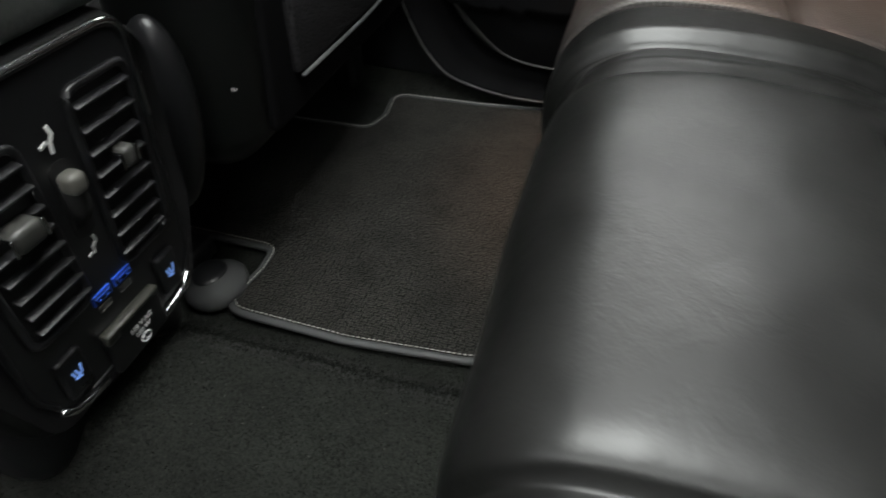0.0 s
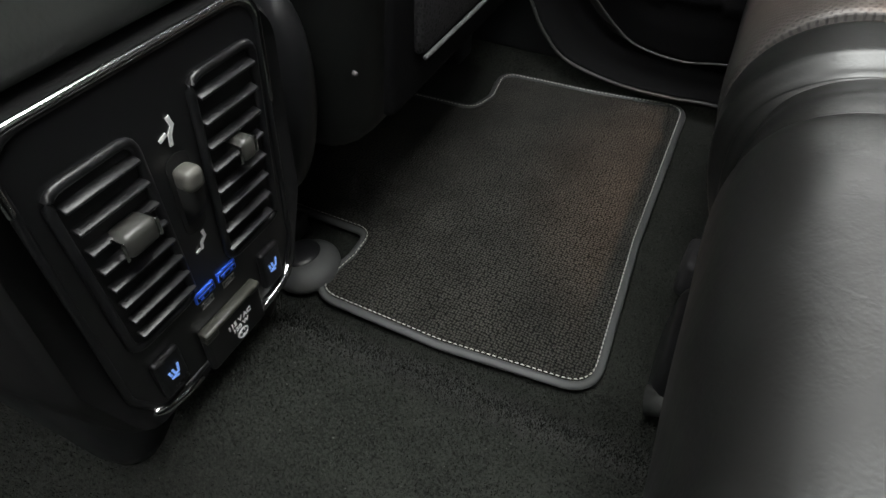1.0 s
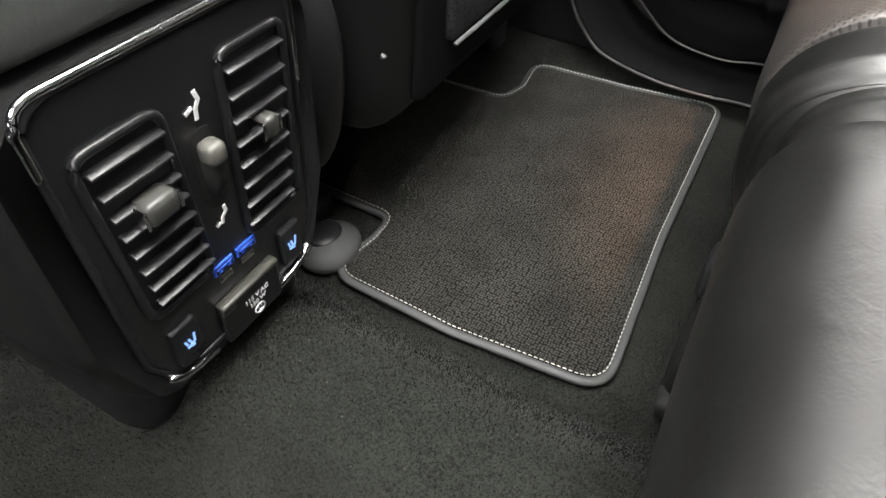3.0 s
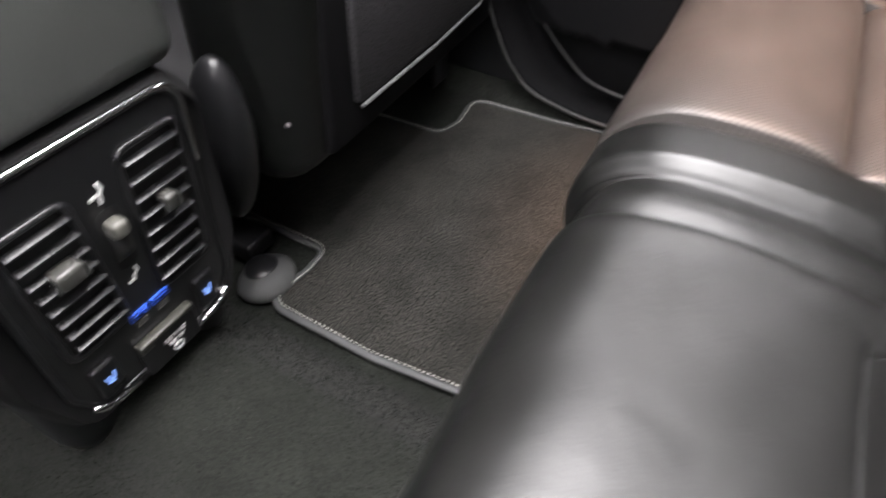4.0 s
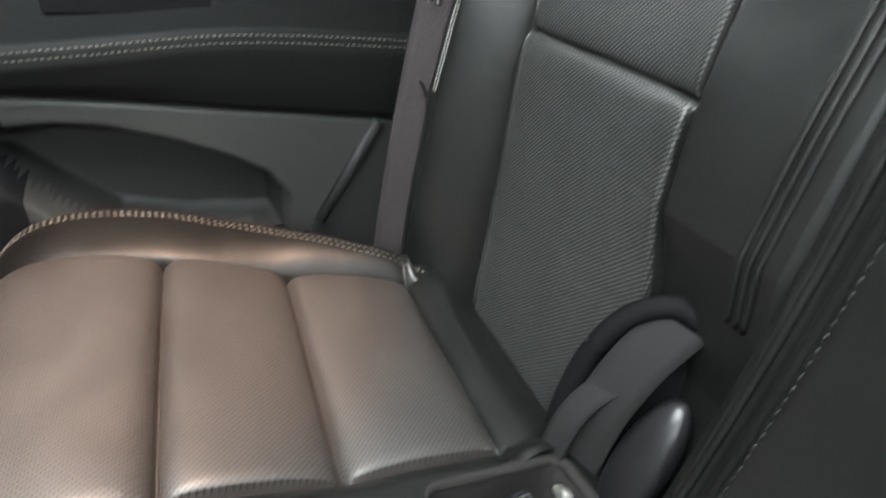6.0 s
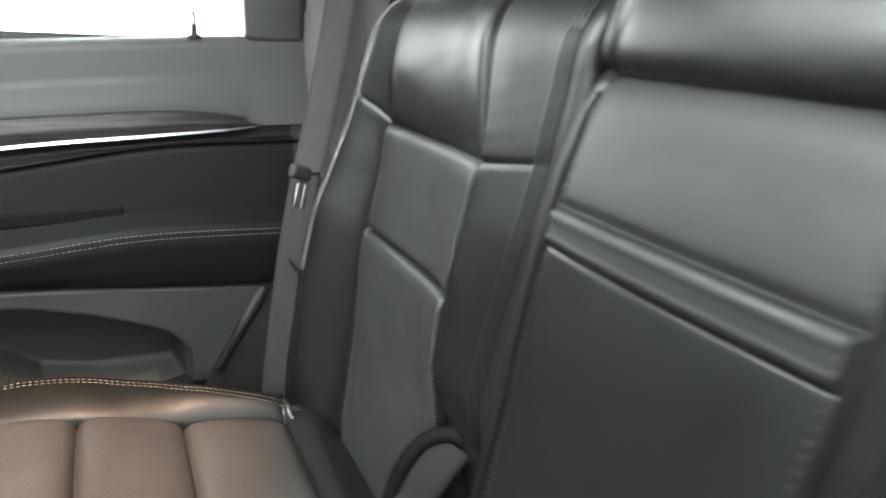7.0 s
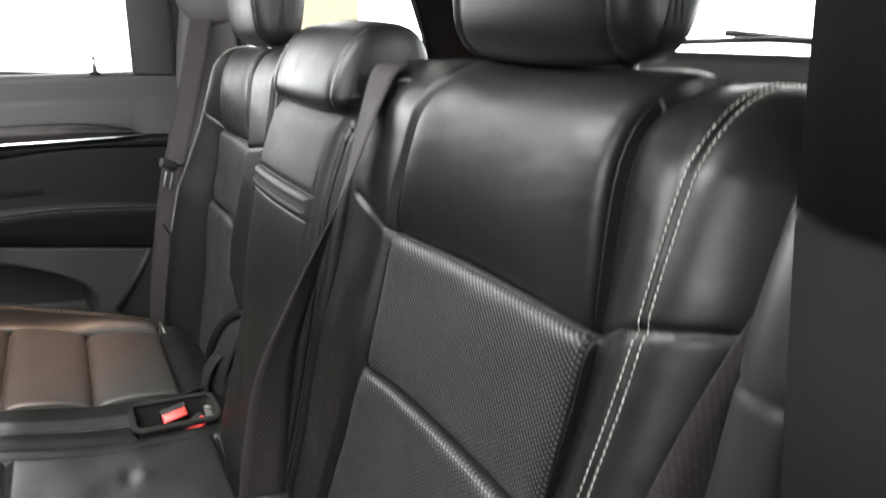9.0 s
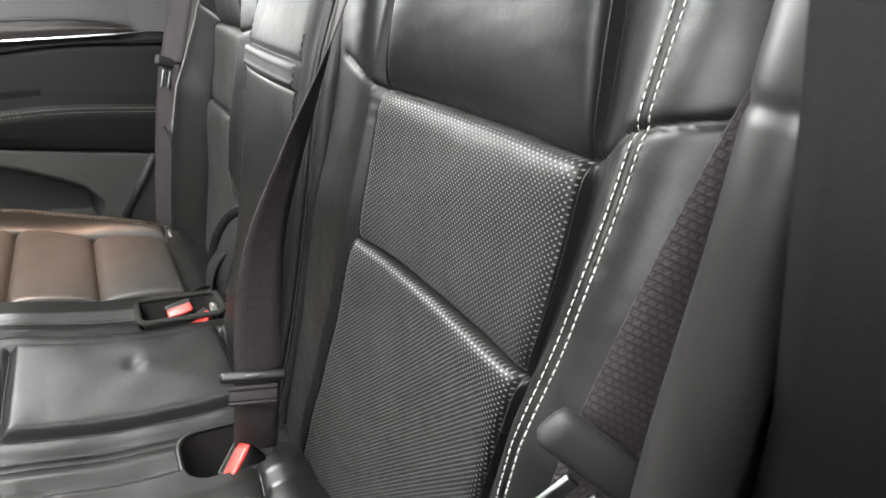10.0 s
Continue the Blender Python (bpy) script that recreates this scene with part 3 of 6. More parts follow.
def rounded(corners, radii, seg=8):
    """A closed outline in the plane with rounded corners."""
    pts, n = [], len(corners)
    for k in range(n):
        p, a, b = Vector(corners[k]), Vector(corners[k - 1]), Vector(corners[(k + 1) % n])
        da, db = (a - p).normalized(), (b - p).normalized()
        ang = da.angle(db)
        t = min(radii[k] / math.tan(ang / 2), 0.45 * (a - p).length, 0.45 * (b - p).length)
        p0, p1 = p + da * t, p + db * t
        for j in range(seg + 1):
            f = j / seg
            pts.append(p0 * (1 - f) ** 2 + p * (2 * f * (1 - f)) + p1 * f ** 2)
    return pts


def matched_rect(lo, hi, count_pts):
    """Points of a rectangle outline that follow the directions of another outline from its middle."""
    cx, cy = sum(p[0] for p in count_pts) / len(count_pts), sum(p[1] for p in count_pts) / len(count_pts)
    out = []
    for p in count_pts:
        dx, dy = p[0] - cx, p[1] - cy
        s = min(((hi[0] if dx > 0 else lo[0]) - cx) / dx if dx else 9e9, ((hi[1] if dy > 0 else lo[1]) - cy) / dy if dy else 9e9)
        out.append((cx + dx * s, cy + dy * s))
    return out


# tailgate with its window: outline in (y, z)
tg = rounded([(-0.50, 0.935), (0.47, 0.935), (0.52, 1.20), (0.45, 1.29), (-0.45, 1.29), (-0.55, 1.20)], [0.09, 0.09, 0.06, 0.05, 0.05, 0.06])
tg_out = matched_rect((-0.80, 0.35), (0.80, 1.36), tg)
ring_frame("wall_tailgate", [(1.70, y, z) for y, z in tg_out], [(1.70, y, z) for y, z in tg], PLASTIC_GREY,
           "dark grey plastic tailgate trim round the rear window", "tailgate trim", (0.07, 0, 0))
structure(plate("window_tailgate", [(1.752, y, z) for y, z in tg], GLASS, 0.004, (1, 0, 0), "clear rear window of the tailgate", "window"), "clear rear window of the tailgate", "window").visible_shadow = False
tube("trim_tailgate_seal", [(1.698, y, z) for y, z in tg], 0.006, RUBBER, closed=True)
structure(bpy.data.objects["trim_tailgate_seal"], "black rubber edge of the rear window", "seal")
structure(boxed("wall_tailgate_lower", (1.74, 0, 0.62), (0.05, 1.62, 0.58), PLASTIC, r=0), "black lower panel of the tailgate", "tailgate trim")
# padded lower lip of the tailgate
boxed("trim_tailgate_lip", (1.665, 0, 0.890), (0.06, 1.02, 0.10), PLASTIC_GREY, r=0.02)
structure(bpy.data.objects["trim_tailgate_lip"], "grey padded lower lip of the tailgate", "trim")

for side, tag in ((1, "right"), (-1, "left")):
    # quarter window behind the rear door: outline in (x, z)
    q = rounded([(0.93, 0.905), (1.435, 0.915), (1.31, 1.20), (1.22, 1.28), (0.97, 1.28), (0.93, 1.20)], [0.03, 0.035, 0.05, 0.04, 0.03, 0.03])
    q_out = matched_rect((0.815, 0.36), (1.76, 1.36), q)
    y = 0.735 * side
    ring_frame("wall_quarter_" + tag, [(x, y, z) for x, z in q_out], [(x, y, z) for x, z in q], PILLAR if side < 0 else PLASTIC_GREY,
               "dark plastic quarter trim round the rear side window", "quarter trim", (0, 0.012 * side, 0))
    w = plate("window_quarter_" + tag, [(x, y + 0.006 * side, z) for x, z in q], GLASS, 0.004 * side, (0, 1, 0), "clear fixed rear side window", "window")
    w.visible_shadow = False
    structure(tube("trim_quarter_seal_" + tag, [(x, y - 0.002 * side, z) for x, z in q], 0.006, RUBBER, closed=True), "black rubber edge of the rear side window", "seal")
    # corner to the tailgate, recess shade put in as black, with the slanting D pillar cover proud of it
    prof = smooth_line([(1.435, 0.727), (1.50, 0.70), (1.58, 0.655), (1.66, 0.60), (1.70, 0.575)], 64)
    zs = np.linspace(0.43, 1.32, 30)

    def on_corner(f, z, lift=0.0):
        x, yy = (float(np.interp(f, np.linspace(0, 1, 65), prof[:, q])) for q in (0, 1))
        x += float(np.interp(z, [0.9, 1.0, 1.2, 1.32], [0.0, -0.035, -0.10, -0.14])) * (1 - f)
        return (x - 0.5 * lift, (yy - 0.86 * lift) * side, z)

    for name, lo, hi, lifts, mat, text in (
            ("wall_shaded_corner_", lambda z: 0.0, lambda z: 1.0, [0.0] * 13, KICK, "black sheet for the shaded recess between the side window and the tailgate"),
            ("pillar_d_", lambda z: float(np.interp(z, [0.43, 0.886, 1.08, 1.32], [0.92, 0.80, 0.47, 0.10])), lambda z: float(np.interp(z, [0.43, 0.96, 1.08, 1.32], [1.0, 0.99, 0.87, 0.58])),
             [0.001, 0.010, 0.016] + [0.018] * 7 + [0.016, 0.010, 0.001], PLASTIC_GREY, "grey plastic cover of the rearmost roof pillar")):
        bm = bmesh.new()
        rows = [[bm.verts.new(on_corner(lo(z) + (hi(z) - lo(z)) * q / 12, z, lifts[q])) for q in range(13)] for z in zs]
        for a, b in zip(rows, rows[1:]):
            for q in range(12):
                bm.faces.new((a[q], a[q + 1], b[q + 1], b[q]))
        if name == "wall_shaded_corner_":
            r = bmesh.ops.extrude_face_region(bm, geom=list(bm.faces))
            bmesh.ops.translate(bm, vec=(0.004, 0.02 * side, 0), verts=[g for g in r["geom"] if isinstance(g, bmesh.types.BMVert)])
        structure(part(name + tag, bm, mat), text, "pillar trim")
    # C pillar cover, with the belt guide
    bm = bmesh.new()
    rows = []
    for z, x0, x1, yy in ((0.60, 0.80, 0.93, 0.70), (0.84, 0.795, 0.93, 0.70), (0.90, 0.80, 0.93, 0.695), (0.96, 0.808, 0.928, 0.685), (1.05, 0.815, 0.93, 0.68), (1.2, 0.83, 0.95, 0.66), (1.33, 0.85, 0.98, 0.60)):
        rows.append([bm.verts.new((x0 + (x1 - x0) * f, (yy + b) * side, z)) for f, b in ((0, 0.04), (0.06, 0.008), (0.2, 0.0), (0.5, -0.006), (0.8, 0.0), (0.94, 0.012), (1.0, 0.045))])
    for a, b in zip(rows, rows[1:]):
        for k in range(6):
            bm.faces.new((a[k], a[k + 1], b[k + 1], b[k]))
    structure(part("pillar_c_" + tag, bm, PILLAR), "mauve-grey plastic cover of the pillar beside the rear door", "pillar trim")
    # roof side rail, front window frame and pillars
    structure(boxed("roof_rail_" + tag, (0.1, 0.72 * side, 1.315), (3.2, 0.11, 0.09), PLASTIC_GREY, r=0.02), "grey roof side rail above the doors", "trim")
    structure(boxed("pillar_b_" + tag, (-0.20, 0.745 * side, 0.66), (0.13, 0.06, 1.30), PLASTIC, r=0.012), "black plastic pillar between the doors", "pillar trim")
    # unseen front door panels, built up over the windows to block light
    structure(boxed("wall_front_block_" + tag, (-0.92, 0.775 * side, 0.53), (1.28, 0.05, 1.08), PLASTIC, r=0.0), "plain black unseen panel at the front door, raised to block window light", "door panel")
    structure(boxed("wall_wheelhouse_" + tag, (1.27, 0.755 * side, 0.38), (0.94, 0.06, 1.0), PLASTIC, r=0.0), "black wheelhouse side behind the seats", "side trim")
# padded roll beside the near seat back at the door opening, sewn across
bm = bmesh.new()
rows = []
for z in sorted(list(np.linspace(0.16, 0.90, 50)) + [0.808, 0.811, 0.813, 0.815, 0.817, 0.820]):
    x0 = float(np.interp(z, [0.16, 0.34, 0.45, 0.55, 0.65, 0.75, 0.84, 0.88, 0.905], [0.700, 0.708, 0.716, 0.724, 0.733, 0.741, 0.749, 0.756, 0.770]))
    yc = -0.6445
    r = 0.0150 - 0.0016 * math.exp(-abs(z - 0.814) / 0.002) + 0.0005 * math.sin(47 * z)
    ring = [(x0 + 0.13, -0.012), (x0 + 0.055, -0.012)] + [(x0 + 0.0150 - r * math.cos(t), r * math.sin(t)) for t in np.linspace(-2.2, 2.2, 28)] + [(x0 + 0.06, 0.010), (x0 + 0.13, 0.010)]
    rows.append([bm.verts.new((x, yc - dy, z)) for x, dy in ring])
for a, b in zip(rows, rows[1:]):
    for k in range(len(a) - 1):
        bm.faces.new((a[k], a[k + 1], b[k + 1], b[k]))
structure(part("trim_door_edge", bm, ROLL), "padded black leather roll beside the seat back at the door opening", "side trim")
# far side of the opening on the near side: jamb behind the seat edge
structure(boxed("wall_rocker", (0.2, 0.812, 0.15), (1.9, 0.02, 0.46), RUBBER, r=0), "black inner side of the far sill", "sill")
for name, zz in (("pillar_jamb_lower", (0.02, 0.45, 0.73, 0.8825)), ("pillar_jamb_upper", (0.8855, 0.95, 1.10, 1.30))):
    bm = bmesh.new()
    rows = []
    for z in zz:
        x0 = float(np.interp(z, [0.0, 0.45, 0.73, 0.912, 1.30], [0.80, 0.79, 0.750, 0.688, 0.60]))
        rows.append([bm.verts.new(p) for p in ((0.95, -0.655, z), (x0 + 0.05, -0.656, z), (x0 + 0.014, -0.658, z), (x0 + 0.004, -0.663, z), (x0, -0.672, z), (x0 - 0.001, -0.70, z), (x0, -0.80, z), (0.95, -0.80, z))])
    for p, q in zip(rows, rows[1:]):
        for k in range(8):
            bm.faces.new((p[k], p[(k + 1) % 8], q[(k + 1) % 8], q[k]))
    bm.faces.new(rows[0][::-1]), bm.faces.new(rows[-1])
    structure(part(name, bm, KICK), "matt black plastic cover of the door jamb", "pillar trim")
# added panel in the open near doorway, cuts the light from that side
structure(boxed("near_light_block", (0.33, -0.795, 0.45), (0.92, 0.05, 0.82), PLASTIC, r=0.01), "added black panel that blocks light where the near door stands open", "door panel")
structure(boxed("sill_left", (0.25, -0.775, 0.05), (0.95, 0.06, 0.14), PLASTIC, r=0.01), "black plastic sill of the open door", "sill")

# ---- right rear door, closed ----
door = structure(thing("door_1", "closed rear door with wood inlay, padded armrest and map pocket", "car door", at=(0.35, 0.74, 0.1)), "closed rear door with wood inlay, padded armrest and map pocket", "car door")
DX = np.linspace(-0.12, 0.795, 270)


def ln(*pts):
    return curve(DX, [p[0] for p in pts], [p[1] for p in pts])


sill = 0.838 + 0.06 * (DX - 0.707)
wood_top = ln((-0.12, 0.70), (0.2, 0.722), (0.40, 0.7335), (0.564, 0.740), (0.64, 0.737), (0.69, 0.728), (0.713, 0.7175), (0.80, 0.7175))
wood_bot = ln((-0.12, 0.645), (0.2, 0.68), (0.40, 0.700), (0.564, 0.709), (0.713, 0.7165), (0.80, 0.7165))
crease = ln((-0.12, 0.60), (0.2, 0.645), (0.403, 0.671), (0.573, 0.692), (0.754, 0.693), (0.80, 0.693))
stitch = ln((-0.12, 0.54), (0.2, 0.556), (0.388, 0.568), (0.544, 0.577), (0.732, 0.567), (0.80, 0.562))
low = ln((-0.12, 0.54), (0.2, 0.525), (0.379, 0.510), (0.535, 0.490), (0.691, 0.470), (0.80, 0.462))
ledge = ln((-0.12, 0.32), (0.0, 0.26), (0.06, 0.19), (0.117, 0.137), (0.158, 0.114), (0.224, 0.106), (0.286, 0.115), (0.42, 0.122), (0.80, 0.13))
tip = np.clip((0.716 - DX) / 0.05, 0, 1)
door_rows = [
    (sill + 0.004, 0.79 + 0 * DX, "upper_trim", 1), (sill + 0.003, 0.752 + 0 * DX, "upper_trim", 3), (sill - 0.004, 0.741 + 0 * DX, "upper_trim", 6),
    (sill - 0.05, 0.735 + 0 * DX, "upper_trim", 5), (np.maximum(wood_top + 0.006, 0.722), 0.712 + 0 * DX, "upper_trim", 2),
    (wood_top, 0.709 - 0.004 * tip, "wood_inlay", 4), ((wood_top + wood_bot) / 2, 0.703 - 0.010 * tip, "wood_inlay", 4),
    (wood_bot, 0.706 - 0.010 * tip, "chrome_strip", 3), (wood_bot - 0.0024 * np.sqrt(tip) - 0.0005, 0.706 - 0.012 * tip, "upper_pad", 2),
    (wood_bot - 0.016, 0.706 + 0 * DX, "upper_pad", 5), (crease + 0.003, 0.690 + 0 * DX, "upper_pad", 2), (crease, 0.702 + 0 * DX, "padded_insert", 2),
    (crease - 0.006, 0.697 + 0 * DX, "padded_insert", 8), ((crease + stitch) / 2, 0.692 + 0 * DX, "padded_insert", 8),
    (stitch + 0.026, 0.689 + 0 * DX, "armrest", 4), (stitch + 0.017, 0.676 + 0 * DX, "armrest", 4), (stitch + 0.008, 0.662 + 0 * DX, "armrest", 4),
    (stitch, 0.656 + 0 * DX, "armrest", 4), (stitch - 0.014, 0.654 + 0 * DX, "armrest", 5), ((stitch + low) / 2 - 0.01, 0.662 + 0 * DX, "armrest", 5),
    (low + 0.006, 0.672 + 0 * DX, "armrest", 3), (low, 0.684 + 0 * DX, "lower_panel", 2), (low - 0.004, 0.680 + 0 * DX, "lower_panel", 30),
    (0.34 + 0 * DX, 0.686 + 0 * DX, "lower_panel", 18), (ledge + 0.05, 0.705 + 0 * DX, "lower_panel", 6), (ledge, 0.722 + 0 * DX, "lower_panel", 3), (ledge - 0.006, 0.76 + 0 * DX, "lower_panel", 0),
]
DOOR_MAT = {"upper_trim": PLASTIC_GREY, "wood_inlay": WOOD, "chrome_strip": CHROME_SATIN, "upper_pad": VINYL, "padded_insert": VINYL, "armrest": VINYL, "lower_panel": PLASTIC_DOOR, "kick_panel": KICK, "map_pocket": RUBBER, "door_seal": RUBBER}


def pocket(x, z):
    zt = np.interp(x, [0.17, 0.20, 0.243, 0.291, 0.34, 0.392, 0.46, 0.519, 0.56, 0.585, 0.60], [0.40, 0.425, 0.466, 0.487, 0.489, 0.482, 0.46, 0.434, 0.41, 0.375, 0.34])
    zb = np.interp(x, [0.17, 0.20, 0.24, 0.28, 0.32, 0.38, 0.46, 0.57, 0.60], [0.41, 0.418, 0.430, 0.424, 0.38, 0.33, 0.31, 0.30, 0.30])
    d = np.minimum(np.minimum(zt - z, z - zb), np.minimum(x - 0.195, 0.59 - x))
    d = np.clip(d / 0.030, 0, 1)
    return d * d * (3 - 2 * d)


def build_door():
    zz, yy, names = [], [], []
    for (za, ya, na, k), (zb, yb, _, _) in zip(door_rows, door_rows[1:]):
        for j in range(k):
            f = j / k
            zz.append(za * (1 - f) + zb * f), yy.append(ya * (1 - f) + yb * f), names.append(na)
    zz.append(door_rows[-1][0]), yy.append(door_rows[-1][1])
    Z, Y = np.array(zz), np.array(yy)
    X = np.repeat(DX[None], len(Z), 0)
    Y = Y + 0.075 * pocket(X, Z) * (Z < low[None] - 0.002)
    Y = Y - 0.02 * np.clip((0.44 - Z) / 0.03, 0, 1) * np.clip((0.42 - X) / 0.1, 0, 1) * (1 - pocket(X, Z)) * (Z > 0.2)
    n = len(DX)
    P = np.stack([X, Y, Z], -1).reshape(-1, 3)
    key = np.repeat(np.array(names, dtype="U16")[:, None], n - 1, 1)
    Xc, Zc = (X[:-1, :-1] + X[1:, 1:]) / 2, (Z[:-1, :-1] + Z[1:, 1:]) / 2
    isl = key == "lower_panel"
    key[(isl & ((Zc < 0.31) | (Xc < 0.30))) | ((Xc < 0.10) & (Zc < 0.55))] = "kick_panel"
    key[isl & (pocket(Xc, Zc) > 0.45)] = "map_pocket"
    key[(key != "upper_trim") & (Xc > np.where(Zc < 0.47, 0.70 - 0.6 * (0.466 - Zc), 0.762))] = "door_seal"
    for nm in np.unique(key):
        ii, jj = np.nonzero(key == nm)
        q = np.stack([ii * n + jj, (ii + 1) * n + jj, (ii + 1) * n + jj + 1, ii * n + jj + 1], 1)
        used, inv = np.unique(q.ravel(), return_inverse=True)
        raw(str(nm), P[used], inv.reshape(-1, 4), DOOR_MAT[str(nm)], door)
    tube("inlay_edge", np.stack([DX[:246], 0.7085 - 0.004 * tip[:246], wood_top[:246]], 1), 0.0016, RUBBER, door)
    boxed("rear_seal", (0.808, 0.768, 1.07), (0.046, 0.03, 0.50), RUBBER, door, 0.008)
    tube("rear_bead", [(0.622, 0.684, 0.33), (0.662, 0.679, 0.40), (0.701, 0.677, 0.466)], 0.008, RUBBER, door)
    # thickness behind the trim
    bm = bmesh.new()
    box(bm, (0.337, 0.80, 0.435), (0.915, 0.012, 0.80))
    part("outer_skin", bm, PLASTIC, door, smooth=False)
    for off in (0.0040, -0.0040):
        line = np.stack([DX, 0.6545 + 0 * DX, stitch + off - 0.002], 1)
        stitches("stitching", line[45:], np.tile([0, -1, 0.2], (len(line) - 45, 1)), THREAD_TAN, door, 0.0040, 0.0022, 0.00045)
    bm = bmesh.new()
    bmesh.ops.create_cone(bm, cap_ends=True, segments=14, radius1=0.0042, radius2=0.0036, depth=0.034, matrix=pose(0.640, 0.752, 0.856))
    lock = part("lock_pin", bm, STEEL, door)
    bm = bmesh.new()
    bmesh.ops.create_cone(bm, cap_ends=True, segments=16, radius1=0.011, radius2=0.008, depth=0.005, matrix=pose(0.640, 0.752, 0.8385))
    part("collar", bm, PLASTIC, lock)
    # black bar in place of a hollow, the pull recess's shade put into colour
    boxed("pull_shade_bar", (0.44, 0.693, 0.604), (0.16, 0.012, 0.020), KICK, door, 0.004)
    boxed("pull_cap", (0.60, 0.6965, 0.609), (0.15, 0.012, 0.024), VINYL, door, 0.006)
    # window frame post behind the glass
    boxed("window_frame", (0.752, 0.752, 1.07), (0.084, 0.03, 0.47), PLASTIC_GREY, door, 0.008)
    boxed("window_frame", (0.30, 0.752, 1.29), (0.98, 0.03, 0.05), PLASTIC_GREY, door, 0.008)
    pane = boxed("window_pane", (0.29, 0.772, 1.06), (0.86, 0.004, 0.47), GLASS, door, 0.0)
    pane.visible_shadow = False
    for k, (wd, hh) in enumerate(((0.020, 0.0016), (0.026, 0.0016), (0.014, 0.0016))):
        boxed("printed_mark", (0.685 - wd / 2, 0.7695, 0.866 + 0.006 * k), (wd, 0.0006, hh), PLASTIC_GREY, door, 0.0)


build_door()

# sill trim and door seals at the far footwell
SEAL = plastic("dark_grey_rubber", (0.035, 0.034, 0.033), 0.45, 200.0, 0.1, 0.5)


def sill_trim():
    low_edge = smooth_line([(-0.10, 0.748, 0.32), (-0.05, 0.747, 0.19), (-0.018, 0.746, 0.122), (0.007, 0.745, 0.087), (0.047, 0.745, 0.054), (0.135, 0.745, 0.034), (0.223, 0.745, 0.032), (0.287, 0.745, 0.036), (0.55, 0.745, 0.04)], 60)
    top_edge = smooth_line([(-0.05, 0.775, 0.33), (0.0, 0.772, 0.22), (0.045, 0.770, 0.142), (0.075, 0.768, 0.112), (0.11, 0.767, 0.088), (0.17, 0.766, 0.076), (0.25, 0.766, 0.074), (0.32, 0.766, 0.076), (0.58, 0.766, 0.08)], 60)
    verts, faces = [], []
    for a, b in zip(low_edge, top_edge):
        for f, dy, dz in ((0.0, 0.014, -0.012), (0.0, 0.002, -0.007), (0.0, -0.003, 0.0), (0.08, -0.001, 0.005), (0.3, 0.004, 0.0), (0.7, 0.003, 0.0), (0.95, -0.002, 0.0), (1.0, 0.004, 0.004), (1.0, 0.03, 0.004)):
            p = a + (b - a) * f
            verts.append((p[0], p[1] + dy, p[2] + dz))
    for i in range(60):
        for k in range(8):
            faces.append((i * 9 + k, i * 9 + k + 1, (i + 1) * 9 + k + 1, (i + 1) * 9 + k))
    tube("trim_sill_lip", low_edge + np.array([0, -0.004, 0.002]), 0.0026, SEAL)
    structure(bpy.data.objects["trim_sill_lip"], "grey rubber lip along the sill trim", "seal")
    return raw("sill_right", verts, faces, KICK)


structure(sill_trim(), "curved black plastic sill trim along the far footwell", "sill")
structure(tube("trim_door_seal", smooth_line([(-0.02, 0.776, 0.32), (0.02, 0.776, 0.22), (0.07, 0.776, 0.145), (0.12, 0.776, 0.115), (0.2, 0.776, 0.098), (0.55, 0.776, 0.098)], 40), 0.008, SEAL), "dark rubber door seal above the sill", "door seal")
structure(tube("trim_door_lower_edge", np.stack([DX[36:235], 0.716 + 0 * DX[36:235], ledge[36:235] + 0.003], 1), 0.0018, SEAL), "raised lower edge of the door trim", "door trim")

# ---- the rear bench ----
bench_group = "rear seat units"


def smooth01(t):
    t = np.clip(t, 0, 1)
    return t * t * (3 - 2 * t)


BACK = [(0.742, 0.27), (0.756, 0.36), (0.782, 0.48), (0.803, 0.60), (0.822, 0.68), (0.836, 0.75), (0.845, 0.82), (0.853, 0.865), (0.872, 0.892), (0.905, 0.902), (0.945, 0.895), (0.962, 0.86), (0.968, 0.70), (0.955, 0.30)]


def y_in(z):
    return curve(z, [0.335, 0.60, 0.75, 0.85, 0.895], [0.212, 0.250, 0.253, 0.268, 0.285])


def y_out(z):
    return curve(z, [0.33, 0.45, 0.62, 0.75, 0.87, 0.90], [0.455, 0.480, 0.498, 0.499, 0.492, 0.502])


def y_st(z):
    return curve(z, [0.40, 0.52, 0.61, 0.78, 0.86, 0.90], [0.562, 0.560, 0.556, 0.549, 0.545, 0.545])


Z1, Z2 = 0.612, 0.750


def side_seam(a, z):
    """Height of the seam that crosses the bolsters."""
    inner = np.interp(a, [0.135, 0.255], [0.772, 0.748])
    outer = np.interp(a, [0.50, 0.525, 0.556, 0.61], [0.752, 0.768, 0.782, 0.798])
    return np.where(a < 0.37, inner, outer)


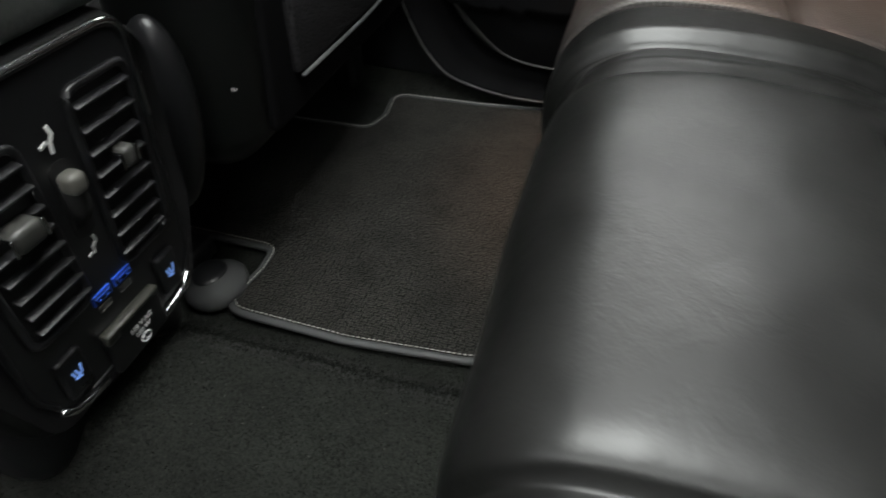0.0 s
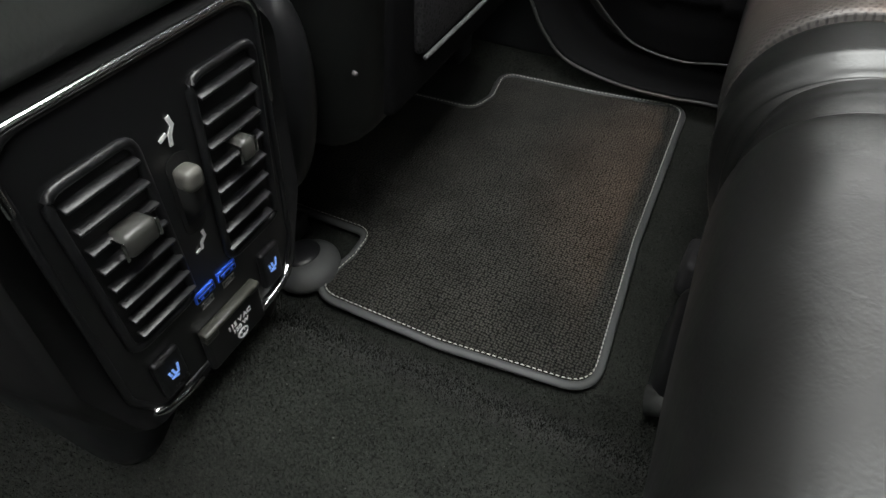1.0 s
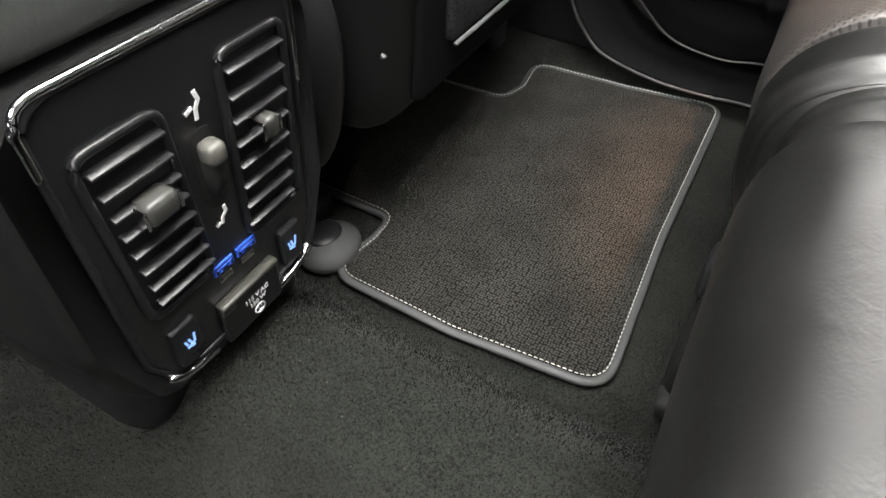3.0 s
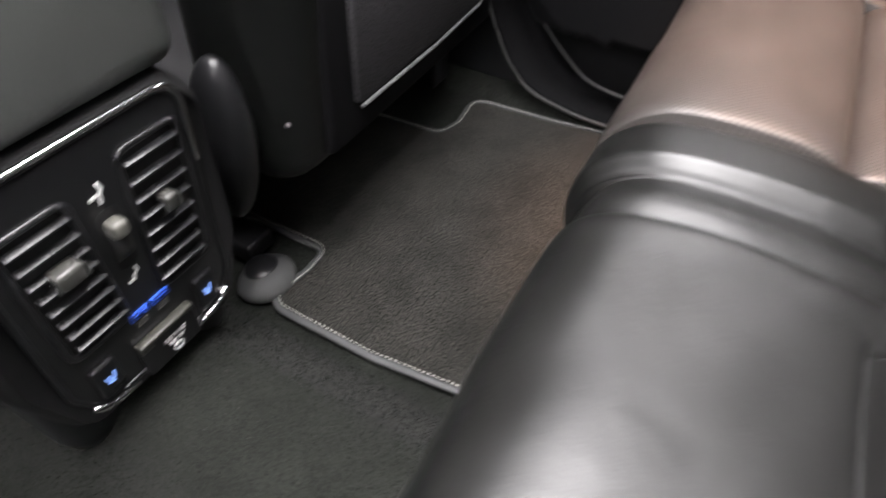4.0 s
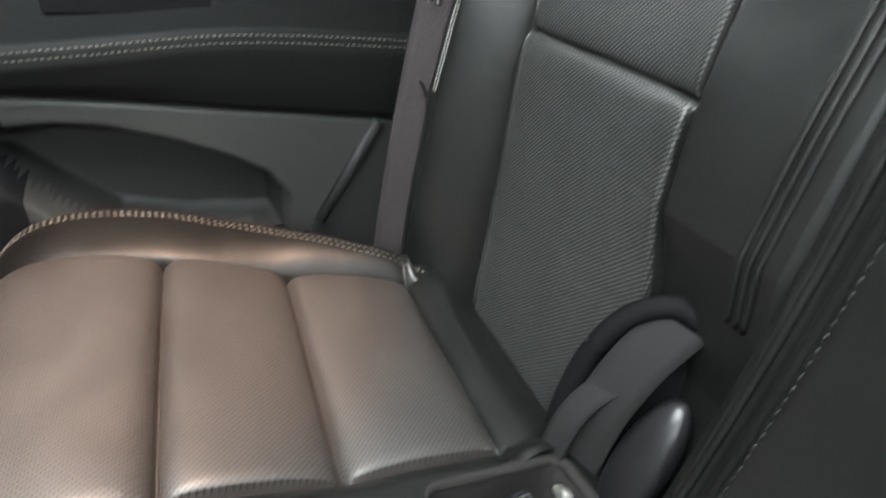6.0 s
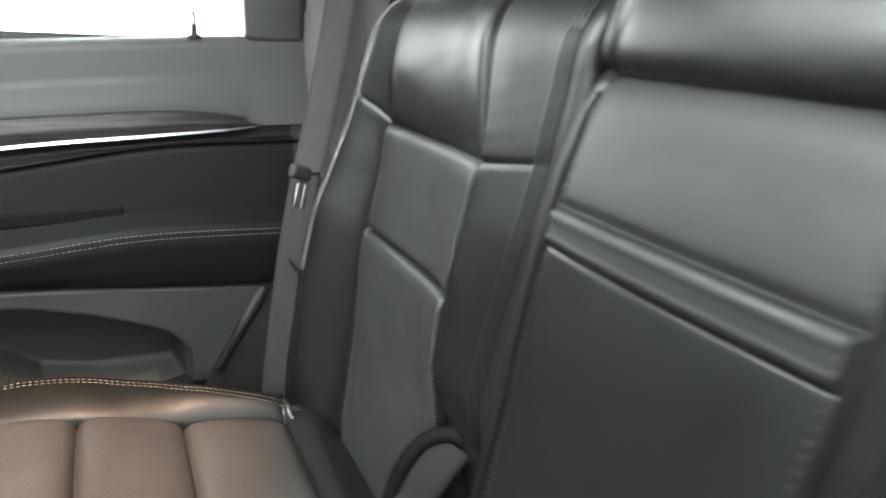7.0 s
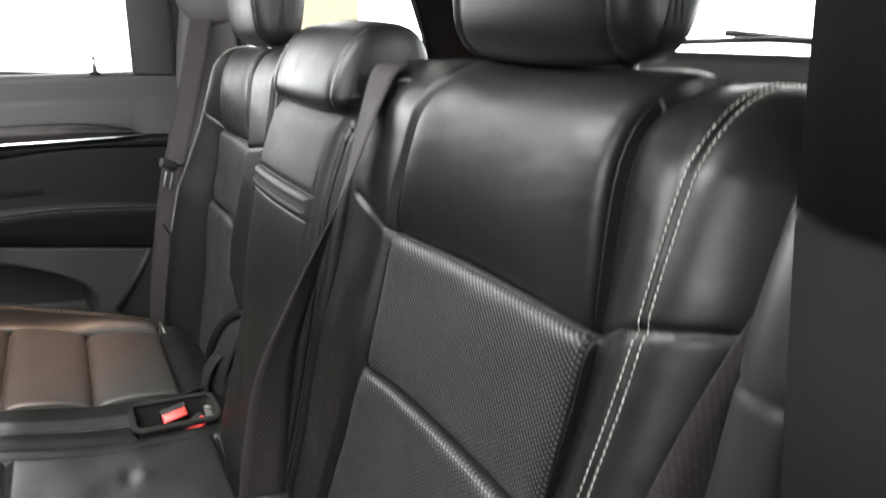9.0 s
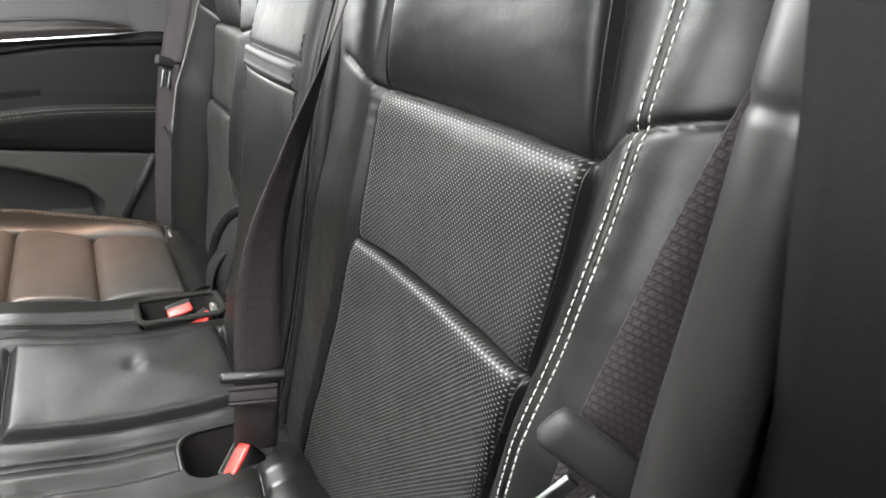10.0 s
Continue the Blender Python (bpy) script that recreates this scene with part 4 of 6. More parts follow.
def back_relief(y, x, z, v):
    a = np.abs(y)
    front = smooth01((0.735 - v) / 0.08)
    yi, yo, ys = y_in(z), y_out(z), y_st(z)
    hb = np.interp(z, [0.30, 0.42, 0.52, 0.62, 0.78, 0.86, 0.90], [0.045, 0.055, 0.060, 0.056, 0.030, 0.018, 0.006])
    out = hb * smooth01((a - yo) / (ys - yo + 1e-6)) - 0.05 * smooth01((a - ys - 0.006) / 0.09)
    far = y.flat[0] > 0
    hi = np.interp(z, [0.30, 0.44, 0.50, 0.545, 0.6, 0.78, 0.86, 0.9], [-0.030, -0.028, 0.0, 0.024, 0.024, 0.022, 0.018, 0.010] if far else [0.020, 0.022, 0.024, 0.024, 0.024, 0.022, 0.018, 0.010])
    inn = hi * np.where(a < yi, 0.55 + 0.45 * smooth01((yi - a) / 0.012), 0.55 * np.exp(-np.clip(a - yi, 0, 1) / 0.03)) * (1 - 0.35 * smooth01((yi - a) / 0.10))
    lower = 0.009 * np.clip((z - 0.34) / (Z1 - 0.34), 0, 1) ** 2
    mid = 0.009 * np.clip((z - Z1) / (Z2 - Z1), 0, 1) ** 1.5
    upper = 0.012 * np.sin(np.pi * np.clip((z - Z2) / 0.165, 0, 1)) + 0.004 * np.clip((z - Z2) / 0.15, 0, 1)
    saw = np.where(z < Z1, lower, np.where(z < Z2, mid, upper))
    edge = np.minimum(a - yi, yo - a)
    ins = saw * (1 - 0.8 * np.exp(-np.clip(a - yi, 0, 1) / 0.012)) * (1 - 0.75 * np.exp(-np.clip(yo - a, 0, 1) / 0.016)) + 0.006 * (np.abs(a - 0.376) / 0.12) ** 2
    inside = edge > 0
    h = np.where(inside, ins, 0.0) + out + inn
    h = h + groove(a - yi - 0.002, 0.003, 0.0025) + groove(a - yo + 0.005, 0.0050, 0.0040) + sewn(a - yi - 0.002) + sewn(a - yo + 0.005)
    h = h + np.where(inside, groove(z - Z1, 0.007, 0.006) + groove(z - Z2, 0.009, 0.007) + sewn(z - Z1) + sewn(z - Z2), 0.0)
    h = h + np.where(~inside, groove(z - side_seam(a, z), 0.0045, 0.0024), 0.0) * smooth01((0.598 - a) / 0.016) * smooth01((a - 0.152) / 0.012)
    h = h + groove(a - ys, 0.0025, 0.0022) + pucker(a - yo, z) + pucker(a - yi, z + 0.3, 0.0003)
    return front * h + wave(y, x, z, 0.0011, 9.0) + (wave(y, x, z, 0.0004, 24.0) + wave(y, x, 1.6 * z, 0.00008, 67.0)) * front


def back_region(y, x, z, v):
    a = np.abs(y)
    yi, yo, ys = y_in(z), y_out(z), y_st(z)
    k = np.where(z < Z1, 0, np.where(z < Z2, 1, 2))
    up = z > side_seam(a, z)
    k = np.where(a < yi + 0.002, np.where(up, 4, 3), k)
    k = np.where(a > yo - 0.005, np.where(up, 6, 5), k)
    k = np.where(a > ys, np.where(up, 8, 7), k)
    return np.where(v > 0.712, 9, k)


BACK_NAMES = {0: ("lower_back_insert", "perf", "perforated black leather insert"), 1: ("upper_back_insert", "perf", "perforated black leather insert"), 2: ("shoulder_panel", "leather"),
              3: ("inner_bolster", "leather"), 4: ("inner_shoulder", "leather"), 5: ("outer_bolster", "leather"), 6: ("outer_shoulder", "leather"),
              7: ("edge_panel", "leather"), 8: ("edge_shoulder", "leather"), 9: ("back_shell", "plastic", "black plastic rear shell")}
SIDE = ((0.006, 0.004), (0.010, 0.012), (0.012, 0.03), (0.012, 0.085))
SIDE_IN = ((0.005, 0.003), (0.009, 0.010), (0.010, 0.03), (0.010, 0.08))

seats = {}
for side in (1, -1):
    where = "beside the closed door" if side > 0 else "beside the open door"
    seat = thing("rear_seat", "black leather rear seat with perforated panels, " + where, "car seat", bench_group, at=(0.55, 0.37 * side, 0.05))
    seats[side] = seat
    y0, y1 = (0.146, 0.598) if side > 0 else (-0.598, -0.146)
    up_lines = [lambda x, z, s=side: s * (y_in(z) + 0.002), lambda x, z, s=side: s * (y_out(z) - 0.005), lambda x, z, s=side: s * y_st(z)]
    sh = Sheet(BACK, 640, y0, y1, 1 / 260, back_relief, side0=SIDE_IN if side > 0 else SIDE, side1=SIDE if side > 0 else SIDE_IN,
               seams=up_lines[::side], cuts=((1, Z1, 0.1, 0.7), (1, Z2, 0.1, 0.7)))
    sh.build(back_region, MATS, seat, BACK_NAMES)
    # double row of pale thread along the outer bolster
    vs = np.linspace(0.10, 0.735, 260)
    zz = np.interp(vs, sh.s, sh.prof[:, 1])
    for off in (0.0030, -0.0030):
        yy = (y_st(zz) + off) * side
        us = (yy - y0) / (y1 - y0)
        keep = zz > (0.525 if side > 0 else 0.47)
        p, nn = sh.line(us[keep], vs[keep], 0.0004)
        stitches("stitching", p, nn, THREAD, seat, 0.0036, 0.0013, 0.00042)
    # piping along the inner edge of the far seat
    vs = np.linspace(0.05, 0.74, 120)
    vs = vs[np.interp(vs, sh.s, sh.prof[:, 1]) > 0.50]
    for yy in (0.1585, 0.1650, 0.1715) if side > 0 else ():
        p, nn = sh.line(np.full(len(vs), (yy * side - y0) / (y1 - y0)), vs, 0.0006)
        tube("piping", p, 0.0022, LEATHER, seat)
    # headrest with its two posts
    hr = thing("headrest", "black leather padded headrest on two posts above the seat back", "headrest", "rear headrests", at=(0.89, 0.378 * side, 0.90))
    HP = [(0.89, 0.915), (0.872, 0.917), (0.855, 0.936), (0.849, 0.98), (0.852, 1.03), (0.862, 1.08), (0.878, 1.112), (0.90, 1.118), (0.918, 1.10), (0.929, 1.05), (0.930, 0.98), (0.922, 0.935), (0.907, 0.918), (0.89, 0.915)]

    def hr_relief(y, x, z, v, c=0.375):
        d = np.abs(np.abs(y) - c)
        return 0.006 * (1 - (d / 0.105) ** 2) + groove(d - 0.078, 0.0035, 0.004) + wave(y, x, z, 0.0006, 14.0)

    hy0, hy1 = (0.290, 0.460) if side > 0 else (-0.460, -0.290)
    rim = ((0.005, 0.003), (0.010, 0.008), (0.013, 0.014), (0.015, 0.020), (0.0158, 0.025))
    hs = Sheet(HP, 90, hy0, hy1, 1 / 60, hr_relief, side0=rim, side1=rim, cap=True)

    def hr_region(y, x, z, v):
        d = np.abs(np.abs(y) - 0.375)
        return np.where(d < 0.078, 0, np.where(np.abs(y) > 0.375, 1, 2))

    hs.build(hr_region, MATS, hr, {0: ("cushion", "leather"), 1: ("side_panel", "leather"), 2: ("side_panel", "leather")})
    vs = np.linspace(0.03, hs.s[-1] - 0.05, 120)
    for d in (0.081, -0.081):
        yy = (0.375 + d) * side
        p, nn = hs.line(np.full(120, (yy - hy0) / (hy1 - hy0)), vs, 0.0003)
        stitches("stitching", p, nn, RUBBER, hr, 0.0045, 0.003, 0.00035)
    for dy in (-0.055, 0.055):
        tube("post", [(0.905, 0.378 * side + dy, 0.885), (0.905, 0.378 * side + dy, 0.925)], 0.006, SATIN, hr)
        bm = bmesh.new()
        bmesh.ops.create_cone(bm, cap_ends=True, segments=20, radius1=0.016, radius2=0.013, depth=0.008, matrix=pose(0.902, 0.378 * side + dy, 0.904))
        part("guide", bm, PLASTIC, hr)

# press stud low on the inner edge of the near seat back
bm = bmesh.new()
bmesh.ops.create_uvsphere(bm, u_segments=20, v_segments=12, radius=1.0, matrix=Matrix.Translation((0.7495, -0.2060, 0.383)) @ Matrix.Diagonal((0.003, 0.0055, 0.0055, 1)))
part("press_stud", bm, SATIN, seats[-1], "small black press stud")

# curved plastic corner at the outer foot of each seat back
for side in (1, -1):
    bm = bmesh.new()
    rows = []
    for x, z in smooth_line([(0.722, 0.545), (0.735, 0.520), (0.752, 0.496), (0.762, 0.465), (0.760, 0.40), (0.748, 0.33)], 20):
        rows.append([bm.verts.new((x + dx, side * (0.569 + dy), z)) for dx, dy in ((-0.002, -0.004), (-0.004, 0.004), (0.0, 0.020), (0.012, 0.045), (0.05, 0.075))])
    for a, b in zip(rows, rows[1:]):
        for k in range(4):
            bm.faces.new((a[k], a[k + 1], b[k + 1], b[k]))
    part("corner_trim", bm, SATIN, seats[side], "curved black plastic corner trim")

# middle back with fold-down armrest
MID = [(0.705, 0.30), (0.722, 0.38), (0.744, 0.47), (0.763, 0.57), (0.779, 0.67), (0.793, 0.75), (0.808, 0.80), (0.822, 0.832), (0.845, 0.848), (0.90, 0.852), (0.945, 0.84), (0.96, 0.78), (0.955, 0.30)]


def mid_relief(y, x, z, v):
    a = np.abs(y)
    front = smooth01((0.60 - v) / 0.05)
    h = -0.016 * smooth01((a - 0.104) / 0.010) + groove(a - 0.1075, 0.006, 0.004) + groove(a - 0.124, 0.005, 0.004) + 0.006 * (1 - (a / 0.104) ** 2) * (a < 0.104)
    band = 0.0045 * smooth01((z - 0.726) / 0.003) * smooth01((0.7525 - z) / 0.003) * (a < 0.104)
    rib = 0.004 * np.exp(-((z - 0.7515) / 0.0028) ** 2) * (a < 0.104) + 0.002 * np.exp(-((z - 0.7285) / 0.0025) ** 2) * (a < 0.104)
    return front * (h + band + rib + (groove(z - 0.756, 0.004, 0.002) + sewn(z - 0.7545, 0.002) + sewn(z - 0.725, 0.002)) * (a < 0.104)) + wave(y, x, z, 0.001, 8.0)


def mid_region(y, x, z, v):
    a = np.abs(y)
    k = np.where(z > 0.7545, 1, np.where(z > 0.725, 2, 0))
    k = np.where(a > 0.1075, np.where(y > 0, 3, 5), k)
    return np.where(v > 0.62, 4, k)


arm = thing("armrest", "folded-up black leather centre armrest with a pull strap across it", "armrest", bench_group, at=(0.80, 0, 0.3))
ms = Sheet(MID, 320, -0.134, 0.134, 1 / 120, mid_relief, side0=SIDE_IN, side1=SIDE_IN, seams=[lambda x, z, q=q: q + 0 * x for q in (-0.1075, 0.1075)], cuts=((1, 0.7545, 0.1, 0.56), (1, 0.725, 0.1, 0.56)))
ms.build(mid_region, MATS, arm, {0: ("lower_pad", "leather"), 1: ("upper_pad", "pad"), 2: ("pull_strap", "pad", "ribbed leather pull strap"), 3: ("surround", "leather"), 5: ("surround", "leather"), 4: ("back_shell", "plastic")})
vs = np.linspace(0.06, 0.50, 200)
for s_ in (-1, 1):
    p, nn = ms.line(np.full(200, (0.1015 * s_ + 0.134) / 0.268), vs, 0.0003)
    stitches("stitching", p, nn, RUBBER, arm, 0.005, 0.003, 0.0008)
vs = np.linspace(0.05, 0.56, 120)
for s_ in (-1, 1):
    for yy, rr in ((0.113, 0.0045), (0.1285, 0.0030)):
        p, nn = ms.line(np.full(120, (yy * s_ + 0.134) / 0.268), vs, 0.0005)
        tube("piping", p, rr, LEATHER, arm)
mh = thing("headrest", "low black leather centre headrest sitting on the armrest back", "headrest", "rear headrests", at=(0.88, 0, 0.85))
MHP = [(0.88, 0.846), (0.838, 0.846), (0.822, 0.856), (0.824, 0.880), (0.840, 0.912), (0.862, 0.934), (0.895, 0.942), (0.925, 0.930), (0.940, 0.900), (0.940, 0.865), (0.92, 0.848), (0.88, 0.846)]


def mh_relief(y, x, z, v):
    return 0.005 * (1 - (y / 0.12) ** 2) + groove(np.abs(y) - 0.094, 0.003, 0.004) + wave(y, x, z, 0.0007, 12.0)


mhs = Sheet(MHP, 90, -0.104, 0.104, 1 / 60, mh_relief, side0=((0.005, 0.003), (0.009, 0.008), (0.012, 0.018), (0.013, 0.032), (0.0135, 0.042)), side1=((0.005, 0.003), (0.009, 0.008), (0.012, 0.018), (0.013, 0.032), (0.0135, 0.042)), cap=True)
mhs.build(lambda y, x, z, v: np.where(np.abs(y) < 0.094, 0, np.where(y > 0, 1, 2)), MATS, mh, {0: ("cushion", "leather"), 1: ("side_panel", "leather"), 2: ("side_panel", "leather")})

# cushions
CUSH = [(0.375, 0.05), (0.338, 0.14), (0.300, 0.23), (0.279, 0.30), (0.284, 0.35), (0.315, 0.378), (0.37, 0.386), (0.44, 0.381), (0.50, 0.366), (0.56, 0.352), (0.63, 0.343), (0.69, 0.338), (0.735, 0.330), (0.765, 0.300), (0.775, 0.22)]


def y_edge(x):
    return curve(x, [0.26, 0.31, 0.37, 0.44, 0.52, 0.58, 0.64, 0.70, 0.78], [0.622, 0.634, 0.636, 0.624, 0.600, 0.576, 0.550, 0.526, 0.505])


def y_ins(x):
    return curve(x, [0.26, 0.30, 0.437, 0.558, 0.68, 0.74], [0.560, 0.562, 0.543, 0.523, 0.494, 0.47])


def cush_relief(y, x, z, v):
    a = np.abs(y)
    top = smooth01((v - 0.18) / 0.12)
    yf = y_ins(x)
    inside = (a > 0.246) & (a < yf) & (x < 0.683)
    across = np.minimum(np.minimum(np.abs(x - 0.436), np.abs(x - 0.556)) + np.where(v < 0.25, 1, 0), np.where(v > 0.3, np.abs(x - 0.683), 1))
    sides = np.minimum(np.abs(a - 0.246), np.abs(a - yf))
    h = np.where(inside, 0.012 * (1 - np.exp(-across / 0.020)) * (1 - 0.25 * np.exp(-sides / 0.008)), 0.0)
    bol = curve(x, [0.26, 0.31, 0.44, 0.52, 0.58, 0.64, 0.695, 0.735], [0.010, 0.017, 0.019, 0.026, 0.030, 0.028, 0.018, 0.010])
    edge = y_edge(x)
    bol = bol * smooth01((0.698 - x) / 0.009)
    h = h + bol * (1 - (1 - np.clip((a - yf) / (edge - 0.006 - yf), 0, 1)) ** 2.4) * (a > yf) - 0.006 * smooth01((a - edge + 0.008) / 0.008)
    h = h + 0.011 * smooth01((0.246 - a) / 0.02) * (1 - smooth01((0.192 - a) / 0.012)) + 0.0022 * np.exp(-((a - 0.1835) / 0.0022) ** 2)
    h = h + np.where(v > 0.3, groove(a - 0.246, 0.003, 0.004) * (x < 0.69), groove(a - 0.246, 0.003, 0.004)) + groove(a - yf, 0.004, 0.005) * (x < 0.69)
    on = smooth01((a - 0.244) / 0.004) * smooth01((yf + 0.002 - a) / 0.004) * (v > 0.25)
    h = h + on * (groove(x - 0.436, 0.009, 0.005) + groove(x - 0.556, 0.008, 0.005) + sewn(x - 0.436, 0.005) + sewn(x - 0.556, 0.005))
    h = h + np.where(v > 0.25, sewn(a - 0.246, 0.003) + sewn(a - yf, 0.004), 0.0) * (x < 0.69)
    h = h + np.where(v > 0.3, groove(x - 0.683, 0.006, 0.006) + sewn(x - 0.683, 0.003) + 0.008 * np.exp(-((x - 0.708) / 0.02) ** 2), 0.0)
    return h * (0.35 + 0.65 * top) + wave(y, x, z, 0.0012, 8.0) + wave(y, x * 1.9, z, 0.0005, 21.0)


def well(y, x, lo, hi, x0, x1, r):
    cy, cx, hy, hx = (lo + hi) / 2, (x0 + x1) / 2, (hi - lo) / 2, (x1 - x0) / 2
    dx, dy = np.maximum(np.abs(x - cx) - hx + r, 0), np.maximum(np.abs(y - cy) - hy + r, 0)
    return (dx * dx + dy * dy < r ** 2) & (np.abs(x - cx) < hx) & (np.abs(y - cy) < hy)


WELLS = ((0.134, 0.222, 0.603, 0.724, 0.014), (-0.212, -0.136, 0.612, 0.710, 0.026))


def cush_region(y, x, z, v):
    a = np.abs(y)
    yf = y_ins(x)
    k = np.where(x < 0.436, 0, np.where(x < 0.556, 1, 2))
    k = np.where(a < 0.246, 3, k)
    k = np.where(a > yf, 4, k)
    k = np.where((x > 0.683) & (v > 0.3), 5, k)
    k = np.where(v < 0.20, 6, k)
    for w in WELLS:
        k = np.where(well(y, x, *w) & (v > 0.3), -1, k)
    return k


CUSH_NAMES = {0: ("front_cushion_insert", "perf_seat", "perforated brownish-black leather insert"), 1: ("middle_cushion_insert", "perf_seat", "perforated brownish-black leather insert"), 2: ("rear_cushion_insert", "perf_seat", "perforated brownish-black leather insert"),
              3: ("inner_strip", "cushion"), 4: ("outer_bolster", "bolster"), 5: ("rear_roll", "cushion"), 6: ("front_fascia", "cushion")}
DROP = ((0.006, 0.006), (0.011, 0.018), (0.014, 0.05), (0.014, 0.14))
TUCK = ((0.002, 0.003), (0.0035, 0.010), (0.004, 0.03))
for side in (1, -1):
    where = "beside the closed door" if side > 0 else "beside the open door"
    cu = seats[side]
    inner, outer = (lambda x, z, v, s=side: 0.178 * s + 0 * x), (lambda x, z, v, s=side: y_edge(x) * s)
    along = [lambda x, z, s=side: s * 0.246 + 0 * x, lambda x, z, s=side: s * y_ins(x)]
    cs = Sheet(CUSH, 300, inner if side > 0 else outer, outer if side > 0 else inner, 1 / 170, cush_relief, side0=TUCK if side > 0 else DROP, side1=DROP if side > 0 else TUCK,
               seams=along[::side], cuts=((0, 0.436, 0.3, 2), (0, 0.556, 0.3, 2), (0, 0.683, 0.3, 2)))
    cs.build(cush_region, MATS, cu, CUSH_NAMES)
    vs = np.linspace(0.30, cs.s[-1] - 0.15, 160)
    for off in (0.016, 0.0225):
        xx = np.interp(vs, cs.s, cs.prof[:, 0])
        f = 1 - off / (y_edge(xx) - 0.178)
        p, nn = cs.line(f if side > 0 else 1 - f, vs, 0.0005)
        stitches("stitching", p, nn, THREAD_TAN, cu, 0.0044, 0.0024, 0.0006)

CUSH_M = [(x - 0.002, z + 0.010 * min(1.0, max(0.0, (z - 0.2) / 0.1))) for x, z in CUSH]


def midc_relief(y, x, z, v):
    a = np.abs(y)
    pad = np.minimum(np.minimum(0.093 - a, x - 0.452), 0.705 - x)
    h = 0.010 * smooth01(pad / 0.008) * (v > 0.35) + (groove(pad, 0.006, 0.004) + sewn(pad, 0.003)) * (v > 0.35)
    h = h + groove(a - 0.128, 0.004, 0.005) * (a > 0.1) - 0.010 * smooth01((a - 0.128) / 0.004) + 0.004 * np.exp(-((a - 0.152) / 0.012) ** 2)
    dent = -0.0020 * np.exp(-(((x - 0.585) / 0.010) ** 2 + ((y - 0.02) / 0.016) ** 2)) + 0.002 * np.exp(-(((x - 0.60) / 0.012) ** 2 + ((y - 0.015) / 0.014) ** 2))
    return h + dent + wave(y, x, z, 0.001, 10.0) + wave(y, x * 1.9, z, 0.0005, 23.0)


def midc_region(y, x, z, v):
    a = np.abs(y)
    pad = np.minimum(np.minimum(0.093 - a, x - 0.452), 0.705 - x)
    k = np.where((pad > 0) & (v > 0.35), 0, np.where(a > 0.128, np.where(y > 0, 2, 4), 1))
    k = np.where(v < 0.20, 3, k)
    for w in WELLS:
        k = np.where(well(y, x, *w) & (v > 0.3), -1, k)
    return k


mc = thing("middle_seat", "narrow black leather middle seat with a raised flat pad", "car seat", bench_group, at=(0.5, 0, 0.05))
mcs = Sheet(CUSH_M, 260, -0.1745, 0.1745, 1 / 130, midc_relief, side0=TUCK, side1=TUCK, seams=[lambda x, z, q=q: q + 0 * x for q in (-0.128, -0.093, 0.093, 0.128)], cuts=((0, 0.452, 0.3, 2), (0, 0.705, 0.3, 2)))
mcs.build(midc_region, MATS, mc, {0: ("raised_pad", "cushion"), 1: ("cover", "cushion"), 2: ("side_strip", "cushion"), 4: ("side_strip", "cushion"), 3: ("front_fascia", "cushion")})
vs = np.linspace(0.42, mcs.s[-1] - 0.19, 200)
for s_ in (-1, 1):
    p, nn = mcs.line(np.full(200, (0.1345 * s_ + 0.1745) / 0.349), vs, 0.0003)
    stitches("stitching", p, nn, THREAD_DARK, mc, 0.0040, 0.0020, 0.0005)
structure(boxed("seat_base", (0.60, 0, 0.11), (0.36, 1.14, 0.20), RUBBER, r=0.02), "black moulded base under the rear cushions", "seat base")
structure(boxed("trim_seat_gap", (0.775, 0, 0.26), (0.05, 1.16, 0.10), RUBBER, r=0.01), "black gap filler between cushion and seat back", "trim")

WORN = material("worn_grey_steel", (0.20, 0.195, 0.18), 0.5, 0.5)[0]
WEBBING_BLACK = plastic("black_webbing", (0.013, 0.0125, 0.013), 0.8, 600.0, 0.4, 0.2)
# buckle wells, sunk in the cushion
FELT = plastic("brown_black_felt", (0.014, 0.0125, 0.012), 0.95, 500.0, 0.5)
for lo, hi, wx0, wx1, wr in WELLS:
    c = rounded([(wx0, lo), (wx1, lo), (wx1, hi), (wx0, hi)], [wr * 1.15] * 4, 7)
    n = len(c)
    cx, cy = (wx0 + wx1) / 2, (lo + hi) / 2
    ztop = [float(np.interp(p[0], [0.60, 0.71], [0.352, 0.343])) + (0.006 if abs(p[1]) < 0.175 else 0.0) for p in c]
    verts, faces = [], []
    for f, dz, flat_z in ((1.0, 0.0, False), (0.955, -0.006, False), (0.90, -0.030, False), (0.82, 0.280, True), (0.70, 0.272, True)):
        verts += [(cx + (p[0] - cx) * f, cy + (p[1] - cy) * f, dz if flat_z else z + dz) for p, z in zip(c, ztop)]
    for q in range(4):
        faces += [(q * n + k, q * n + (k + 1) % n, (q + 1) * n + (k + 1) % n, (q + 1) * n + k) for k in range(n)]
    faces.append(tuple(range(4 * n, 5 * n)))
    wl = raw("buckle_well", verts, faces, FELT)
    tagged(wl, "felt-lined well for belt buckles sunk in the cushion", "buckle well", "buckle wells")
    tube("rim", [(p[0], p[1], z + 0.0005) for p, z in zip(c, ztop)], 0.0048 if lo > 0 else 0.0030, FELT if lo > 0 else LEATHER_CUSHION, wl, closed=True)


